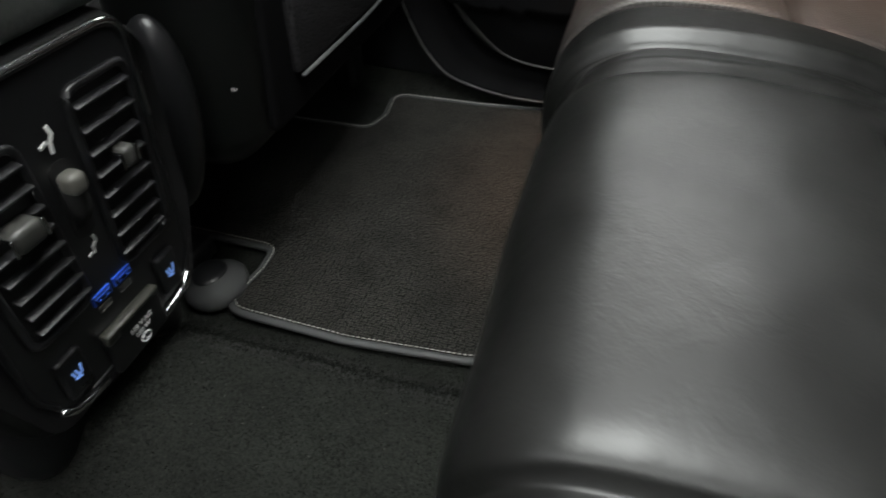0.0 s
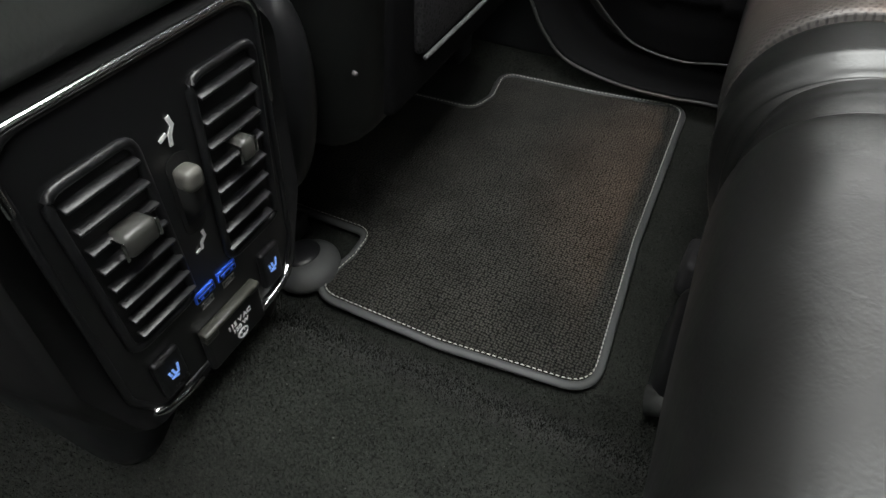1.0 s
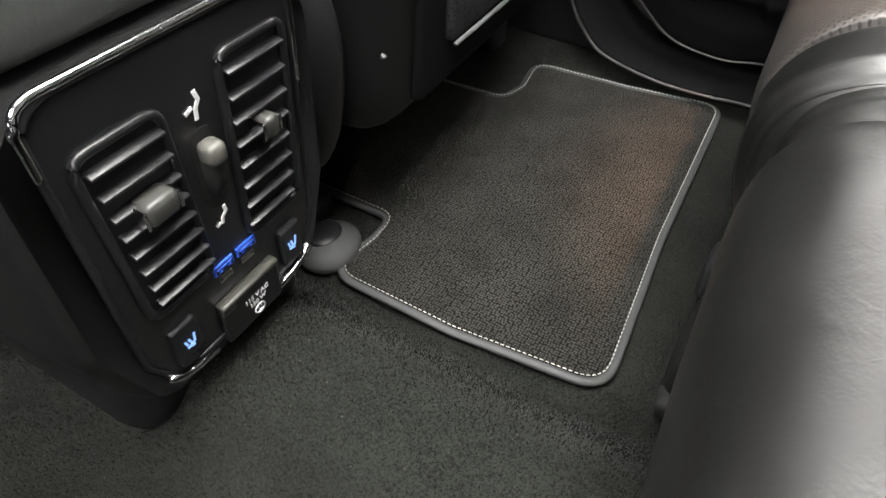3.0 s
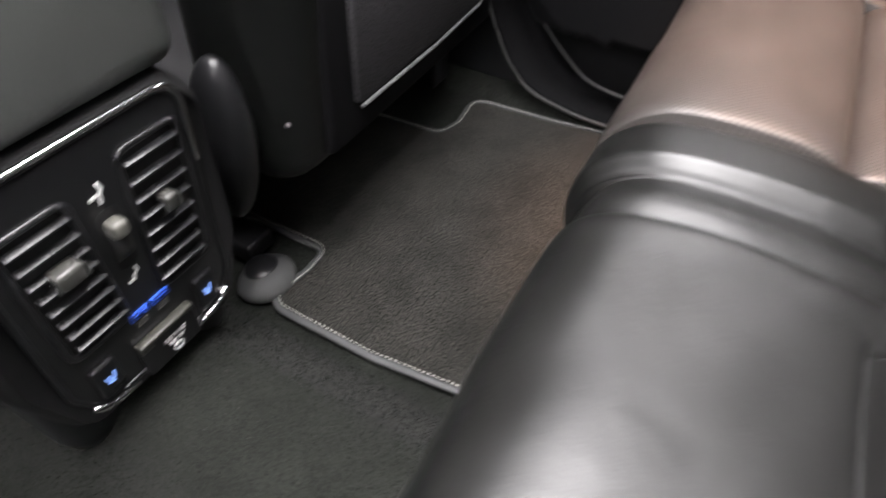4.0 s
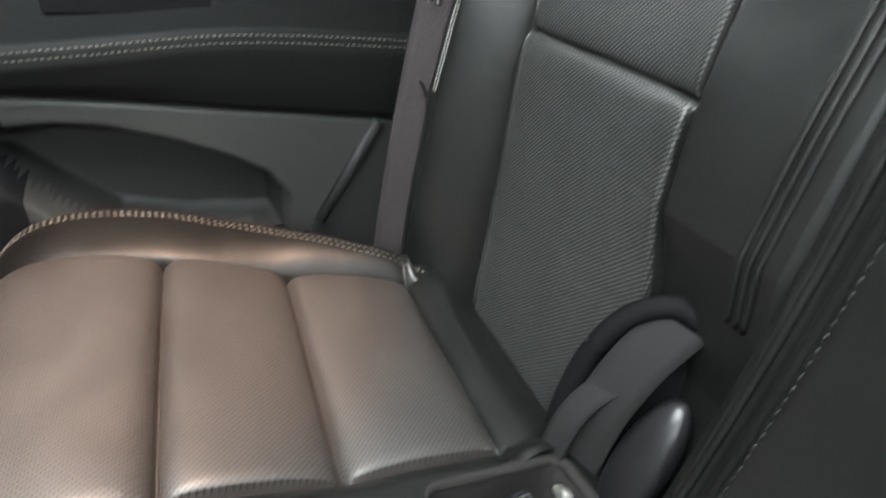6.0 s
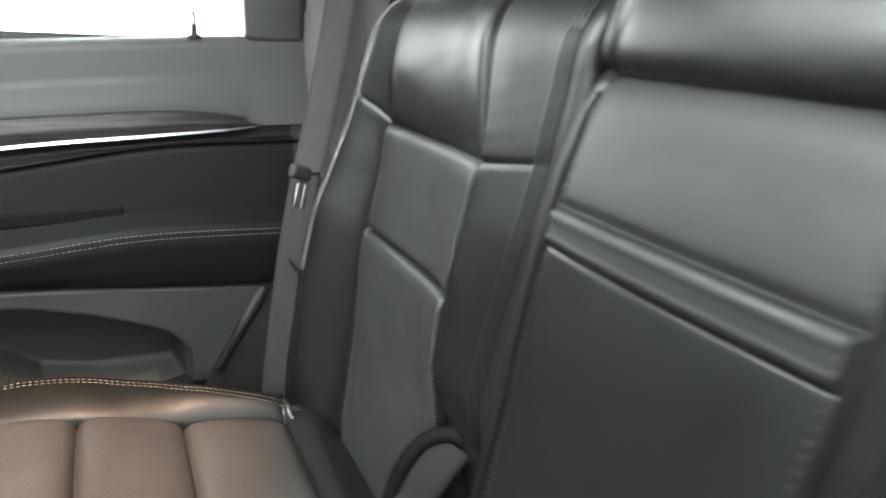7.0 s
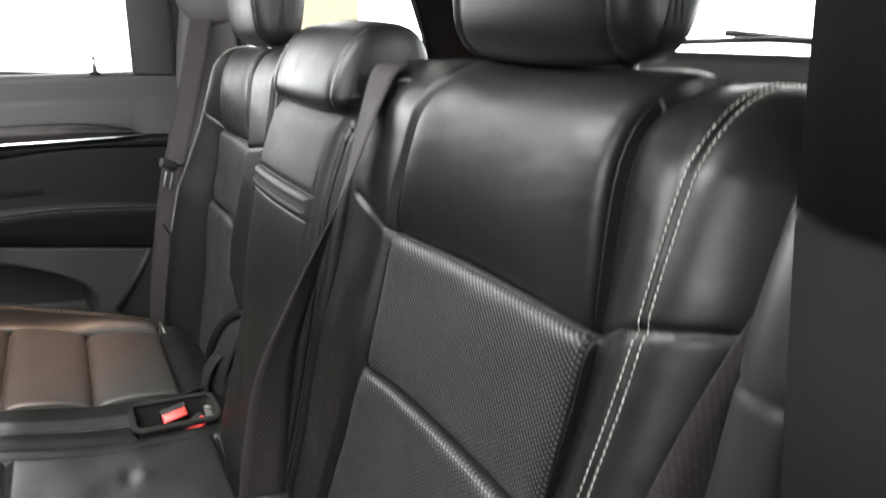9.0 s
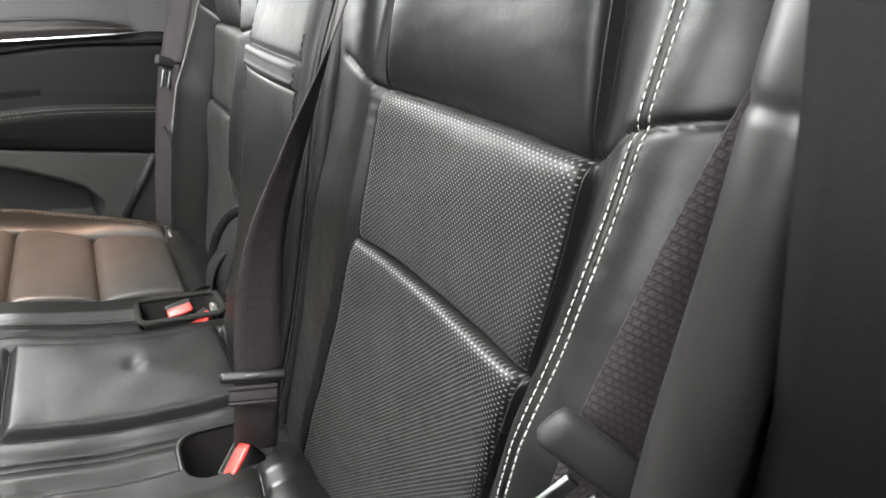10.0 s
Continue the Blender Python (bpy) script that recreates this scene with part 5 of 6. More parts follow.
def buckle(p, along, up, label):
    """A belt buckle: p is the middle of its top end, along its long side, up the way the end faces."""
    u = Vector(up).normalized()
    l = (Vector(along) - u * Vector(along).dot(u)).normalized()
    d = u.cross(l)
    m = Matrix.Translation(p) @ Matrix((l, d, u)).transposed().to_4x4() @ Matrix.Scale(0.88, 4)
    b = thing("belt_buckle", label, "belt buckle", "belt buckles", at=p)

    def piece(name, shapes, mat, label=""):
        bm = bmesh.new()
        for c, s_, r in shapes:
            box(bm, c, s_, r, 4)
        bmesh.ops.transform(bm, matrix=m, verts=bm.verts)
        return part(name, bm, mat, b, label)

    piece("housing", [((0, 0.001, -0.031), (0.048, 0.033, 0.060), 0.007)], SATIN)
    piece("slot_frame", [((0, 0.0115, -0.0005), (0.042, 0.0035, 0.006), 0.0015), ((0.0195, 0.0075, -0.0005), (0.0035, 0.010, 0.006), 0.0015), ((-0.0195, 0.0075, -0.0005), (0.0035, 0.010, 0.006), 0.0015)], PLASTIC_DOOR, "grey frame round the tongue slot")
    piece("slot", [((0, 0.0072, -0.0018), (0.036, 0.006, 0.004), 0.0008)], RUBBER)
    piece("release_button", [((0, -0.0055, 0.0005), (0.0425, 0.0185, 0.007), 0.0034)], RED, "red release button")
    return b


buckle((0.662, 0.183, 0.345), (0.98, 0.14, 0), (-0.12, -0.50, 0.86), "black seat belt buckle with a red release button in its well")
buckle((0.684, 0.139, 0.343), (0.90, 0.42, 0), (-0.25, -0.35, 0.90), "black seat belt buckle with a red release button in its well")
buckle((0.664, -0.198, 0.354), (0.80, 0.60, 0.15), (-0.50, -0.10, 0.86), "black buckle with red button, centre seat belt fastened in it")
# steel anchor plate and moulded guide at the foot of the seat back
br = thing("belt_anchor", "worn dull steel belt anchor plate beside the buckle", "belt anchor", at=(0.722, 0.19, 0.315))
bm = bmesh.new()
box(bm, (0.716, 0.186, 0.326), (0.015, 0.044, 0.006), 0.002, 2, pose(0, 0, 0, 0, 20, -4))
box(bm, (0.727, 0.172, 0.322), (0.016, 0.026, 0.012), 0.003, 2, pose(0, 0, 0, 0, 20, -4))
part("plate", bm, WORN, br)
bm = bmesh.new()
bmesh.ops.create_cone(bm, cap_ends=True, segments=6, radius1=0.006, radius2=0.0055, depth=0.006, matrix=pose(0.716, 0.196, 0.331, 0, 20, 0))
part("bolt", bm, WORN, br)
lp = thing("belt_loop", "black felt-covered arch with a fabric pull loop below the seat back", "belt guide", at=(0.745, 0.21, 0.33))
arch = smooth_line([(0.726, 0.240, 0.318), (0.728, 0.240, 0.372), (0.741, 0.238, 0.428), (0.763, 0.230, 0.466), (0.786, 0.212, 0.482), (0.802, 0.192, 0.474)], 40)
tube("arch_rim", arch, 0.0088, KICK, lp, "black felt-covered rounded rim", sides=14)
verts, faces = [], []
for q, a_ in enumerate(arch):
    low_ = np.array([0.752 + 0.0012 * q, 0.158, 0.300 + 0.0025 * q])
    for f in np.linspace(0, 1, 7):
        verts.append(a_ * (1 - f) + low_ * f + np.array([0.020 * math.sin(math.pi * f), 0, 0]))
for q in range(40):
    for f in range(6):
        faces.append((q * 7 + f, q * 7 + f + 1, (q + 1) * 7 + f + 1, (q + 1) * 7 + f))
raw("backing", verts, faces, KICK, lp)
strap("webbing_panel", smooth_line([(0.733, 0.216, 0.335), (0.742, 0.213, 0.392), (0.760, 0.208, 0.440), (0.785, 0.203, 0.474)], 28), [(0.42, -0.86, -0.16)] * 29, 0.040, WEBBING_BLACK, lp, 0.003)
strap("fabric_loop", smooth_line([(0.716, 0.226, 0.318), (0.717, 0.225, 0.350), (0.724, 0.223, 0.382), (0.737, 0.220, 0.405), (0.752, 0.215, 0.417), (0.760, 0.212, 0.412)], 28), [(0.30, -0.92, -0.10)] * 29, 0.022, WEBBING_BLACK, lp, 0.003, label="black fabric pull loop")
bm = bmesh.new()
bmesh.ops.create_uvsphere(bm, u_segments=28, v_segments=16, radius=1.0, matrix=Matrix.Translation((0.758, 0.176, 0.372)) @ Matrix.Rotation(radians(22), 4, "Y") @ Matrix.Diagonal((0.016, 0.022, 0.060, 1)))
part("pivot_cover", bm, SATIN, lp, "smooth black plastic pivot cover")

# ---- seat belts ----
def outer_belt(side):
    b = thing("seat_belt", "grey seat belt hanging from the pillar guide beside the seat back", "seat belt", "seat belts", at=(0.83, 0.64 * side, 0.94))
    if side > 0:
        up = smooth_line([(0.842, 0.668, 0.955), (0.832, 0.655, 0.925), (0.796, 0.622, 0.80), (0.754, 0.590, 0.668)], 40)
        across = [(0.85, -0.45 + 0.12 * k, 0.1) for k in np.linspace(0, 1, 41)]
        dn = smooth_line([(0.750, 0.590, 0.663), (0.728, 0.592, 0.55), (0.708, 0.597, 0.42), (0.695, 0.602, 0.31)], 30)
    else:
        up = smooth_line([(0.842, -0.668, 0.955), (0.830, -0.650, 0.915), (0.803, -0.626, 0.812), (0.789, -0.612, 0.742), (0.765, -0.606, 0.664)], 40)
        across = [(0.86 - 0.12 * k, -0.45 - 0.05 * k, -0.20 - 0.30 * k) for k in np.linspace(0, 1, 41)]
        dn = smooth_line([(0.762, -0.606, 0.659), (0.735, -0.606, 0.55), (0.710, -0.612, 0.42), (0.695, -0.602, 0.31)], 30)
    strap("upper_webbing", up, across, 0.046, WEBBING, b)
    strap("lower_webbing", dn, [(0.85, -0.35, 0.1) if side > 0 else (0.8, -0.55, 0.1)] * 31, 0.044, WEBBING, b)
    m = pose(0.748, 0.588 * side, 0.668, 0, 20, 35) if side > 0 else pose(0.757, -0.611, 0.660, 0, 38, -34)
    bm = bmesh.new()
    box(bm, (0, 0, 0), (0.060 if side > 0 else 0.074, 0.013, 0.020), 0.006, 3)
    bmesh.ops.transform(bm, matrix=m, verts=bm.verts)
    tg = part("tongue_grip", bm, PLASTIC_GREY, b, "black plastic tongue grip")
    bm = bmesh.new()
    box(bm, (-0.008, 0, -0.032), (0.007, 0.003, 0.034), 0.001, 2)
    box(bm, (0.008, 0, -0.032), (0.007, 0.003, 0.034), 0.001, 2)
    bmesh.ops.transform(bm, matrix=m, verts=bm.verts)
    part("tongue_plate", bm, STEEL, tg, "bright steel tongue")
    gd = thing("belt_guide", "dark slotted plastic belt guide on the pillar", "belt guide", "belt guides", at=(0.84, 0.67 * side, 0.95))
    bm = bmesh.new()
    bmesh.ops.create_uvsphere(bm, u_segments=28, v_segments=14, radius=1.0, matrix=Matrix.Translation((0.862, 0.684 * side, 1.000)) @ Matrix.Rotation(radians(-6), 4, "Y") @ Matrix.Diagonal((0.066, 0.026, 0.056, 1)))
    part("hood", bm, PILLAR, gd)
    return b


outer_belt(1)
outer_belt(-1)
cb = thing("seat_belt", "mauve-black woven centre belt buckled at the cushion", "seat belt", "seat belts", at=(0.84, -0.18, 0.88))
run = smooth_line([(0.862, -0.176, 0.902), (0.842, -0.178, 0.888), (0.802, -0.183, 0.785), (0.762, -0.188, 0.70), (0.724, -0.194, 0.611), (0.707, -0.199, 0.53), (0.698, -0.203, 0.459), (0.692, -0.196, 0.39), (0.690, -0.186, 0.346)], 90)
twist = np.radians(np.interp(run[:, 2], [0.40, 0.47, 0.54, 0.64, 0.74, 0.82, 0.89], [-193, -190, -176, -150, -124, -104, -88]))
strap("webbing", run, np.stack([np.cos(twist), np.sin(twist), 0 * twist], 1), 0.047, WEBBING, cb)
m = look((0.693, -0.208, 0.462), (0.60, -0.73, 0.84)) @ Matrix.Rotation(radians(6), 4, "Z")
bm = bmesh.new()
box(bm, (0, 0, -0.005), (0.066, 0.011, 0.009), 0.0042, 4)
bmesh.ops.transform(bm, matrix=m, verts=bm.verts)
sl = part("slide_bar", bm, SATIN, cb, "black plastic slide bar")
bm = bmesh.new()
box(bm, (0, -0.0115, -0.004), (0.049, 0.005, 0.007), 0.0022, 3)
box(bm, (0, -0.0190, -0.003), (0.048, 0.012, 0.006), 0.0024, 3)
box(bm, (0, -0.0265, -0.003), (0.048, 0.004, 0.006), 0.0018, 3)
bmesh.ops.transform(bm, matrix=m, verts=bm.verts)
part("webbing_fold", bm, WEBBING, sl, "folded and sewn webbing")
bm = bmesh.new()
box(bm, (0, 0.001, -0.0098), (0.017, 0.0026, 0.0006))
bmesh.ops.transform(bm, matrix=m, verts=bm.verts)
part("printed_bar", bm, PILLAR, sl)
sb = thing("belt_guide", "black oval belt outlet set into the seat top", "belt guide", "belt guides", at=(0.86, -0.178, 0.89))
ov = [(0.857 + 0.010 * math.cos(t) - 0.003 * math.sin(t), -0.179 + 0.041 * math.sin(t), 0.890 + 0.005 * math.cos(t)) for t in np.linspace(0, 2 * math.pi, 28, endpoint=False)]
tube("bezel", ov, 0.0022, SATIN, sb, closed=True)
boxed("cover", (0.912, -0.185, 0.9015), (0.050, 0.085, 0.004), SATIN, sb, 0.0015)

# ---- centre console, rear face ----
CONSOLE = plastic("matt_console_plastic", (0.0075, 0.0075, 0.0078), 0.6, 300.0, 0.3, 0.16)
SLIDER_GREY = plastic("dark_satin_plastic", (0.040, 0.040, 0.037), 0.36, 300.0, 0.08, 0.5)
LIP_GREY = plastic("worn_flap_plastic", (0.050, 0.050, 0.043), 0.36, 300.0, 0.08, 0.5)
RAIL_PLASTIC = plastic("satin_grey_plastic", (0.085, 0.083, 0.074), 0.42, 300.0, 0.08, 0.5)
con = thing("centre_console", "black console with gloss panel of air vents and switches", "console", at=(-0.2, 0, 0.1))


def console_body():
    """Rounded body lofted forward from the rear face."""
    ring = rounded([(-0.088, 0.150), (0.088, 0.150), (0.112, 0.24), (0.108, 0.378), (0.084, 0.404), (-0.084, 0.404), (-0.108, 0.378), (-0.112, 0.24)], [0.03, 0.03, 0.05, 0.03, 0.02, 0.02, 0.03, 0.05], 4)
    n = len(ring)
    verts, faces = [], []
    secs = ((0.004, 0.93), (-0.004, 0.985), (-0.016, 1.02), (-0.05, 1.06), (-0.15, 1.10), (-0.40, 1.12), (-0.9, 1.12))
    for x, s in secs:
        for y, z in ring:
            verts.append((x, y * s, 0.29 + (z - 0.29) * (1 + (s - 1) * 0.35)))
    for k in range(len(secs) - 1):
        for i in range(n):
            j = (i + 1) % n
            faces.append((k * n + i, k * n + j, (k + 1) * n + j, (k + 1) * n + i))
    faces.append(tuple(range(n)))
    faces.append(tuple(range(len(secs) * n - 1, (len(secs) - 1) * n - 1, -1)))
    raw("body", verts, faces, CONSOLE, con, "matt black plastic body")


console_body()
boxed("lower_cover", (-0.20, 0, 0.13), (0.36, 0.20, 0.12), PLASTIC, con, 0.03)
bm = bmesh.new()
box(bm, (-0.212, 0, 0.4545), (0.44, 0.222, 0.098), 0.020, 6)
for v in bm.verts:
    v.co.x += 0.10 * max(0, 0.47 - v.co.z) - 0.02 * abs(v.co.y / 0.11) ** 2
part("lid", bm, LEATHER_LID, con, "padded black leather lid")


def panel_plate(name, outline, x0, x1, mat, parent, label="", inset=0.0):
    n = len(outline)
    verts = [(x0, y, z) for y, z in outline] + [(x1, y * (1 - inset), 0.29 + (z - 0.29) * (1 - inset)) for y, z in outline]
    faces = [(k, (k + 1) % n, n + (k + 1) % n, n + k) for k in range(n)] + [tuple(range(n, 2 * n))]
    return raw(name, verts, faces, mat, parent, label, smooth=False)


face = rounded([(-0.066, 0.168), (0.066, 0.168), (0.083, 0.205), (0.083, 0.402), (-0.083, 0.402), (-0.083, 0.205)], [0.02, 0.02, 0.03, 0.022, 0.022, 0.03], 6)
panel = panel_plate("panel", face, 0.000, 0.006, GLOSS, con, "gloss black panel")
up = [(0.0065, y, z) for y, z in rounded([(-0.0845, 0.368), (-0.0845, 0.404), (0.0845, 0.404), (0.0845, 0.33)], [0.001, 0.024, 0.024, 0.001], 8)][2:-2]
tube("chrome_rim", up, 0.0024, CHROME, panel, "bright chrome rim")
tube("dark_rim", [(0.0055, y, z) for y, z in face], 0.0026, SATIN, panel, closed=True)
for s_ in (-1, 1):
    tube("chrome_accent", [(0.008, s_ * y, z) for y, z in ((0.034, 0.1645), (0.052, 0.1660), (0.066, 0.1700), (0.0745, 0.1800))], 0.0034, CHROME, panel, "bright chrome accent")


def vent(cy, half, top):
    y0, y1, z0, z1 = cy - half, cy + half, 0.240, top
    lean = 0.004 if cy > 0 else -0.004
    out = rounded([(y0, z0), (y1, z0), (y1 + lean, z1), (y0 + lean, z1)], [0.010] * 4, 5)
    v = panel_plate("vent", out, 0.006, 0.0062, RUBBER, panel, "black slatted air vent")
    tube("bezel", [(0.0070, y, z) for y, z in out], 0.0030, SATIN, v, closed=True)
    step = (top - 0.262) / 7
    for k in range(8):
        z = 0.2515 + step * k
        bm = bmesh.new()
        box(bm, (0.0065, cy + lean * (z - 0.31) / 0.07, z), (0.012, 2 * half - 0.006, 0.0022), 0.0009, 2, pose(0, 0, 0, 0, 16, 0))
        part("slat", bm, SATIN, v)
    bm = bmesh.new()
    box(bm, (0.013, cy, 0.3215), (0.016, 0.021 if cy < 0 else 0.012, 0.016), 0.004, 3)
    part("slider", bm, SLIDER_GREY, v, "grey vent slider")
    for s2 in (-1, 1):
        boxed("slider_edge", (0.0135, cy + s2 * (0.0115 if cy < 0 else 0.007), 0.3205), (0.012, 0.0022, 0.013), CHROME, v, 0.0008)


vent(-0.0415, 0.0255, 0.368)
vent(0.045, 0.026, 0.377)
# thumb wheel between the vents
out = rounded([(-0.0085, 0.283), (0.0085, 0.283), (0.0085, 0.342), (-0.0085, 0.342)], [0.0075] * 4, 5)
panel_plate("wheel_recess", [(y + 0.002, z) for y, z in out], 0.0062, 0.0066, RUBBER, panel)
bm = bmesh.new()
bmesh.ops.create_cone(bm, cap_ends=True, segments=40, radius1=0.024, radius2=0.024, depth=0.011, matrix=pose(-0.009, 0.002, 0.311, 90, 0, 0))
part("thumb_wheel", bm, RUBBER, panel)
boxed("wheel_tab", (0.0125, 0.002, 0.328), (0.014, 0.0135, 0.015), RAIL_PLASTIC, panel, 0.0045, "grey thumb wheel tab", seg=4)


def bar_icon(name, y, z, strokes, mat, w=0.0022, x=0.0066, parent=None):
    """A small printed mark made of strokes in (y, z)."""
    bm = bmesh.new()
    for a, b in strokes:
        if "airflow" in name:
            a, b = (a[0] * 0.75, a[1] * 0.75), (b[0] * 0.75, b[1] * 0.75)
        a, b = Vector((0, y + a[0], z + a[1])), Vector((0, y + b[0], z + b[1]))
        d = b - a
        m_ = Matrix.Rotation(math.atan2(d.z, d.y), 4, "X")
        box(bm, ((x), (a.y + b.y) / 2, (a.z + b.z) / 2), (0.0008, d.length + w * 0.7, w), 0.0003, 1, m_)
    return part(name, bm, mat, parent or panel, smooth=False)


bar_icon("airflow_mark", 0.003, 0.356, [((0.002, 0.011), (0.004, 0.004)), ((0.004, 0.004), (0.000, -0.002)), ((0.000, -0.002), (-0.001, -0.010)), ((-0.009, -0.002), (-0.004, 0.000))], WHITE_INK, 0.0029)
bar_icon("airflow_mark", 0.003, 0.274, [((0.002, 0.008), (0.003, 0.002)), ((0.003, 0.002), (-0.002, -0.002)), ((-0.002, -0.002), (-0.003, -0.008)), ((-0.009, -0.008), (-0.006, -0.007))], WHITE_INK, 0.0026)
# usb ports, each with a mark below it
for y, z in ((-0.0085, 0.2334), (0.0130, 0.2334)):
    us = boxed("usb_port", (0.0068, y, z), (0.0022, 0.0182, 0.0088), BLUE_PORT, panel, 0.0008, "blue USB socket")
    boxed("port_opening", (0.0077, y, z), (0.0012, 0.0152, 0.0056), RUBBER, us, 0.0003)
    boxed("port_tongue", (0.0081, y, z + 0.0013), (0.0014, 0.0136, 0.0020), BLUE_PORT, us, 0.0003)
    for dy in (-0.0040, 0.0040):
        boxed("contact", (0.0081, y + dy, z - 0.0014), (0.0012, 0.0030, 0.0016), BLUE_PORT, us, 0.0003)
    bar_icon("printed_mark", y, z - 0.0108, [((-0.0055, 0.0026), (0.0055, 0.0026)), ((0.0055, 0.0026), (0.0055, -0.0026)), ((0.0055, -0.0026), (-0.0055, -0.0026)), ((-0.0055, -0.0026), (-0.0055, 0.0026)), ((-0.003, 0.0), (-0.0012, 0.0)), ((0.0, 0.0), (0.003, 0.0))], RAIL_PLASTIC, 0.0011, 0.0068, us)
# mains socket flap with its lettering
flap = boxed("socket_flap", (0.0085, 0.0055, 0.1800), (0.007, 0.060, 0.042), SATIN, panel, 0.003, "black hinged socket flap")
bm = bmesh.new()
box(bm, (0.0100, 0.0045, 0.2022), (0.009, 0.058, 0.0050), 0.0018, 2)
box(bm, (0.0105, -0.0180, 0.1975), (0.006, 0.0130, 0.0080), 0.0018, 2)
box(bm, (0.0105, 0.0280, 0.1990), (0.006, 0.0110, 0.0050), 0.0018, 2)
part("finger_lip", bm, LIP_GREY, flap, "dark grey finger lip")


def lettering(text, y, z, size, parent):
    cu_ = bpy.data.curves.new("lettering", "FONT")
    cu_.body, cu_.size, cu_.align_x, cu_.extrude, cu_.offset = text, size, "CENTER", 0.0002, 0.00018
    tmp = new("tmp_text", cu_)
    me = bpy.data.meshes.new_from_object(tmp.evaluated_get(bpy.context.evaluated_depsgraph_get()))
    bpy.data.objects.remove(tmp)
    me.transform(pose(0.0125, y, z, 90, 0, 90))
    me.materials.append(WHITE_INK)
    ob = new("lettering", me)
    attach(ob, parent)
    ob["label"] = "white printed lettering"
    return ob


lettering("115 V AC", 0.0082, 0.1838, 0.0062, flap)
lettering("150 W", 0.0080, 0.1768, 0.0060, flap)
tube("socket_mark", [(0.0125, 0.0084 + 0.0050 * math.cos(t), 0.1692 + 0.0044 * math.sin(t)) for t in np.linspace(0, 2 * math.pi, 24, endpoint=False)], 0.0007, WHITE_INK, flap, closed=True)
bar_icon("socket_mark", 0.0084, 0.1690, [((-0.0017, 0.001), (-0.0017, 0.0025)), ((0.0017, 0.001), (0.0017, 0.0025)), ((-0.001, -0.002), (0.001, -0.002))], WHITE_INK, 0.001, 0.0125, flap)
# seat heater switches
for s_ in (-1, 1):
    sw = boxed("heater_switch", (0.0080, 0.0535 * s_, 0.200), (0.007, 0.022, 0.040), SATIN, panel, 0.003, "black seat heater switch")
    bar_icon("heater_mark", 0.0530 * s_, 0.2005, [((0.004, 0.006), (0.003, -0.001)), ((0.003, -0.001), (-0.003, -0.003)), ((-0.003, -0.003), (0.002, -0.0045)), ((-0.004, 0.004), (-0.003, 0.0)), ((-0.001, 0.004), (0.0, 0.0))], BLUE_LIT, 0.0018, 0.0120, sw)

# the whole rear face leans a little
for ob in con.children_recursive:
    for v in ob.data.vertices:
        v.co.x += 0.073 * (min(v.co.z, 0.42) - 0.355) - 0.004

# ---- floor mat ----
mat_out = rounded([(-0.30, 0.284), (-0.066, 0.284), (-0.064, 0.240), (-0.076, 0.171), (0.085, 0.168), (0.250, 0.183), (0.242, 0.42), (0.247, 0.764), (0.10, 0.743), (-0.058, 0.734), (-0.048, 0.655), (-0.062, 0.606), (-0.30, 0.593)],
                  [0.02, 0.034, 0.03, 0.026, 0.10, 0.034, 0.2, 0.028, 0.1, 0.028, 0.03, 0.03, 0.02], 8)
mt = thing("floor_mat", "dark looped carpet mat with grey stitched binding", "floor mat", at=(0.05, 0.45, 0.0))


def build_mat():
    n = len(mat_out)
    o = [Vector(p) for p in mat_out]

    def offset(d):
        res = []
        for k in range(n):
            t = (o[(k + 1) % n] - o[k - 1])
            t = t.normalized() if t.length > 1e-9 else Vector((1, 0))
            res.append(o[k] + Vector((-t.y, t.x)) * d)
        return res

    bm = bmesh.new()
    lo = [bm.verts.new((p.x, p.y, 0.001)) for p in offset(-0.003)]
    hi = [bm.verts.new((p.x, p.y, 0.0085)) for p in offset(-0.003)]
    bm.faces.new(hi)
    for k in range(n):
        l = (k + 1) % n
        bm.faces.new((lo[k], lo[l], hi[l], hi[k]))
    bmesh.ops.recalc_face_normals(bm, faces=bm.faces)
    part("carpet", bm, MAT_PILE, mt, "dark looped carpet pile", smooth=False)
    tube("binding", [(p.x, p.y, 0.0075) for p in offset(-0.003)], 0.0052, GREY_BIND, mt, "grey cloth binding", closed=True, flat=0.8)
    line = np.array([(p.x, p.y, 0.0125) for p in offset(0.0015)] + [(offset(0.0015)[0].x, offset(0.0015)[0].y, 0.0125)])
    stitches("stitching", line, np.tile([0, 0, 1], (len(line), 1)), THREAD, mt, 0.0042, 0.0020, 0.0007)


build_mat()

# ---- front passenger seat, seen from behind ----
fs = thing("front_seat", "black front passenger seat back with a net pocket, seen from behind", "car seat", at=(-0.12, 0.42, 0.1))
bm = bmesh.new()
box(bm, (-0.085, 0.4325, 0.60), (0.15, 0.455, 0.86), 0.05, 6)
for v in bm.verts:
    if v.co.z < 0.25:
        v.co.x -= 0.02 * (0.25 - v.co.z) / 0.08
    v.co.x += 0.10 * max(0, (v.co.z - 0.55))
    v.co.z += 0.02 * max(0, (v.co.y - 0.45)) * (1 if v.co.z < 0.4 else 0) + 0.03 * max(0, 0.20 - v.co.y) * (1 if v.co.z < 0.4 else 0)
part("backrest", bm, LEATHER, fs)
bm = bmesh.new()
box(bm, (-0.018, 0.455, 0.42), (0.022, 0.40, 0.42), 0.010, 3)
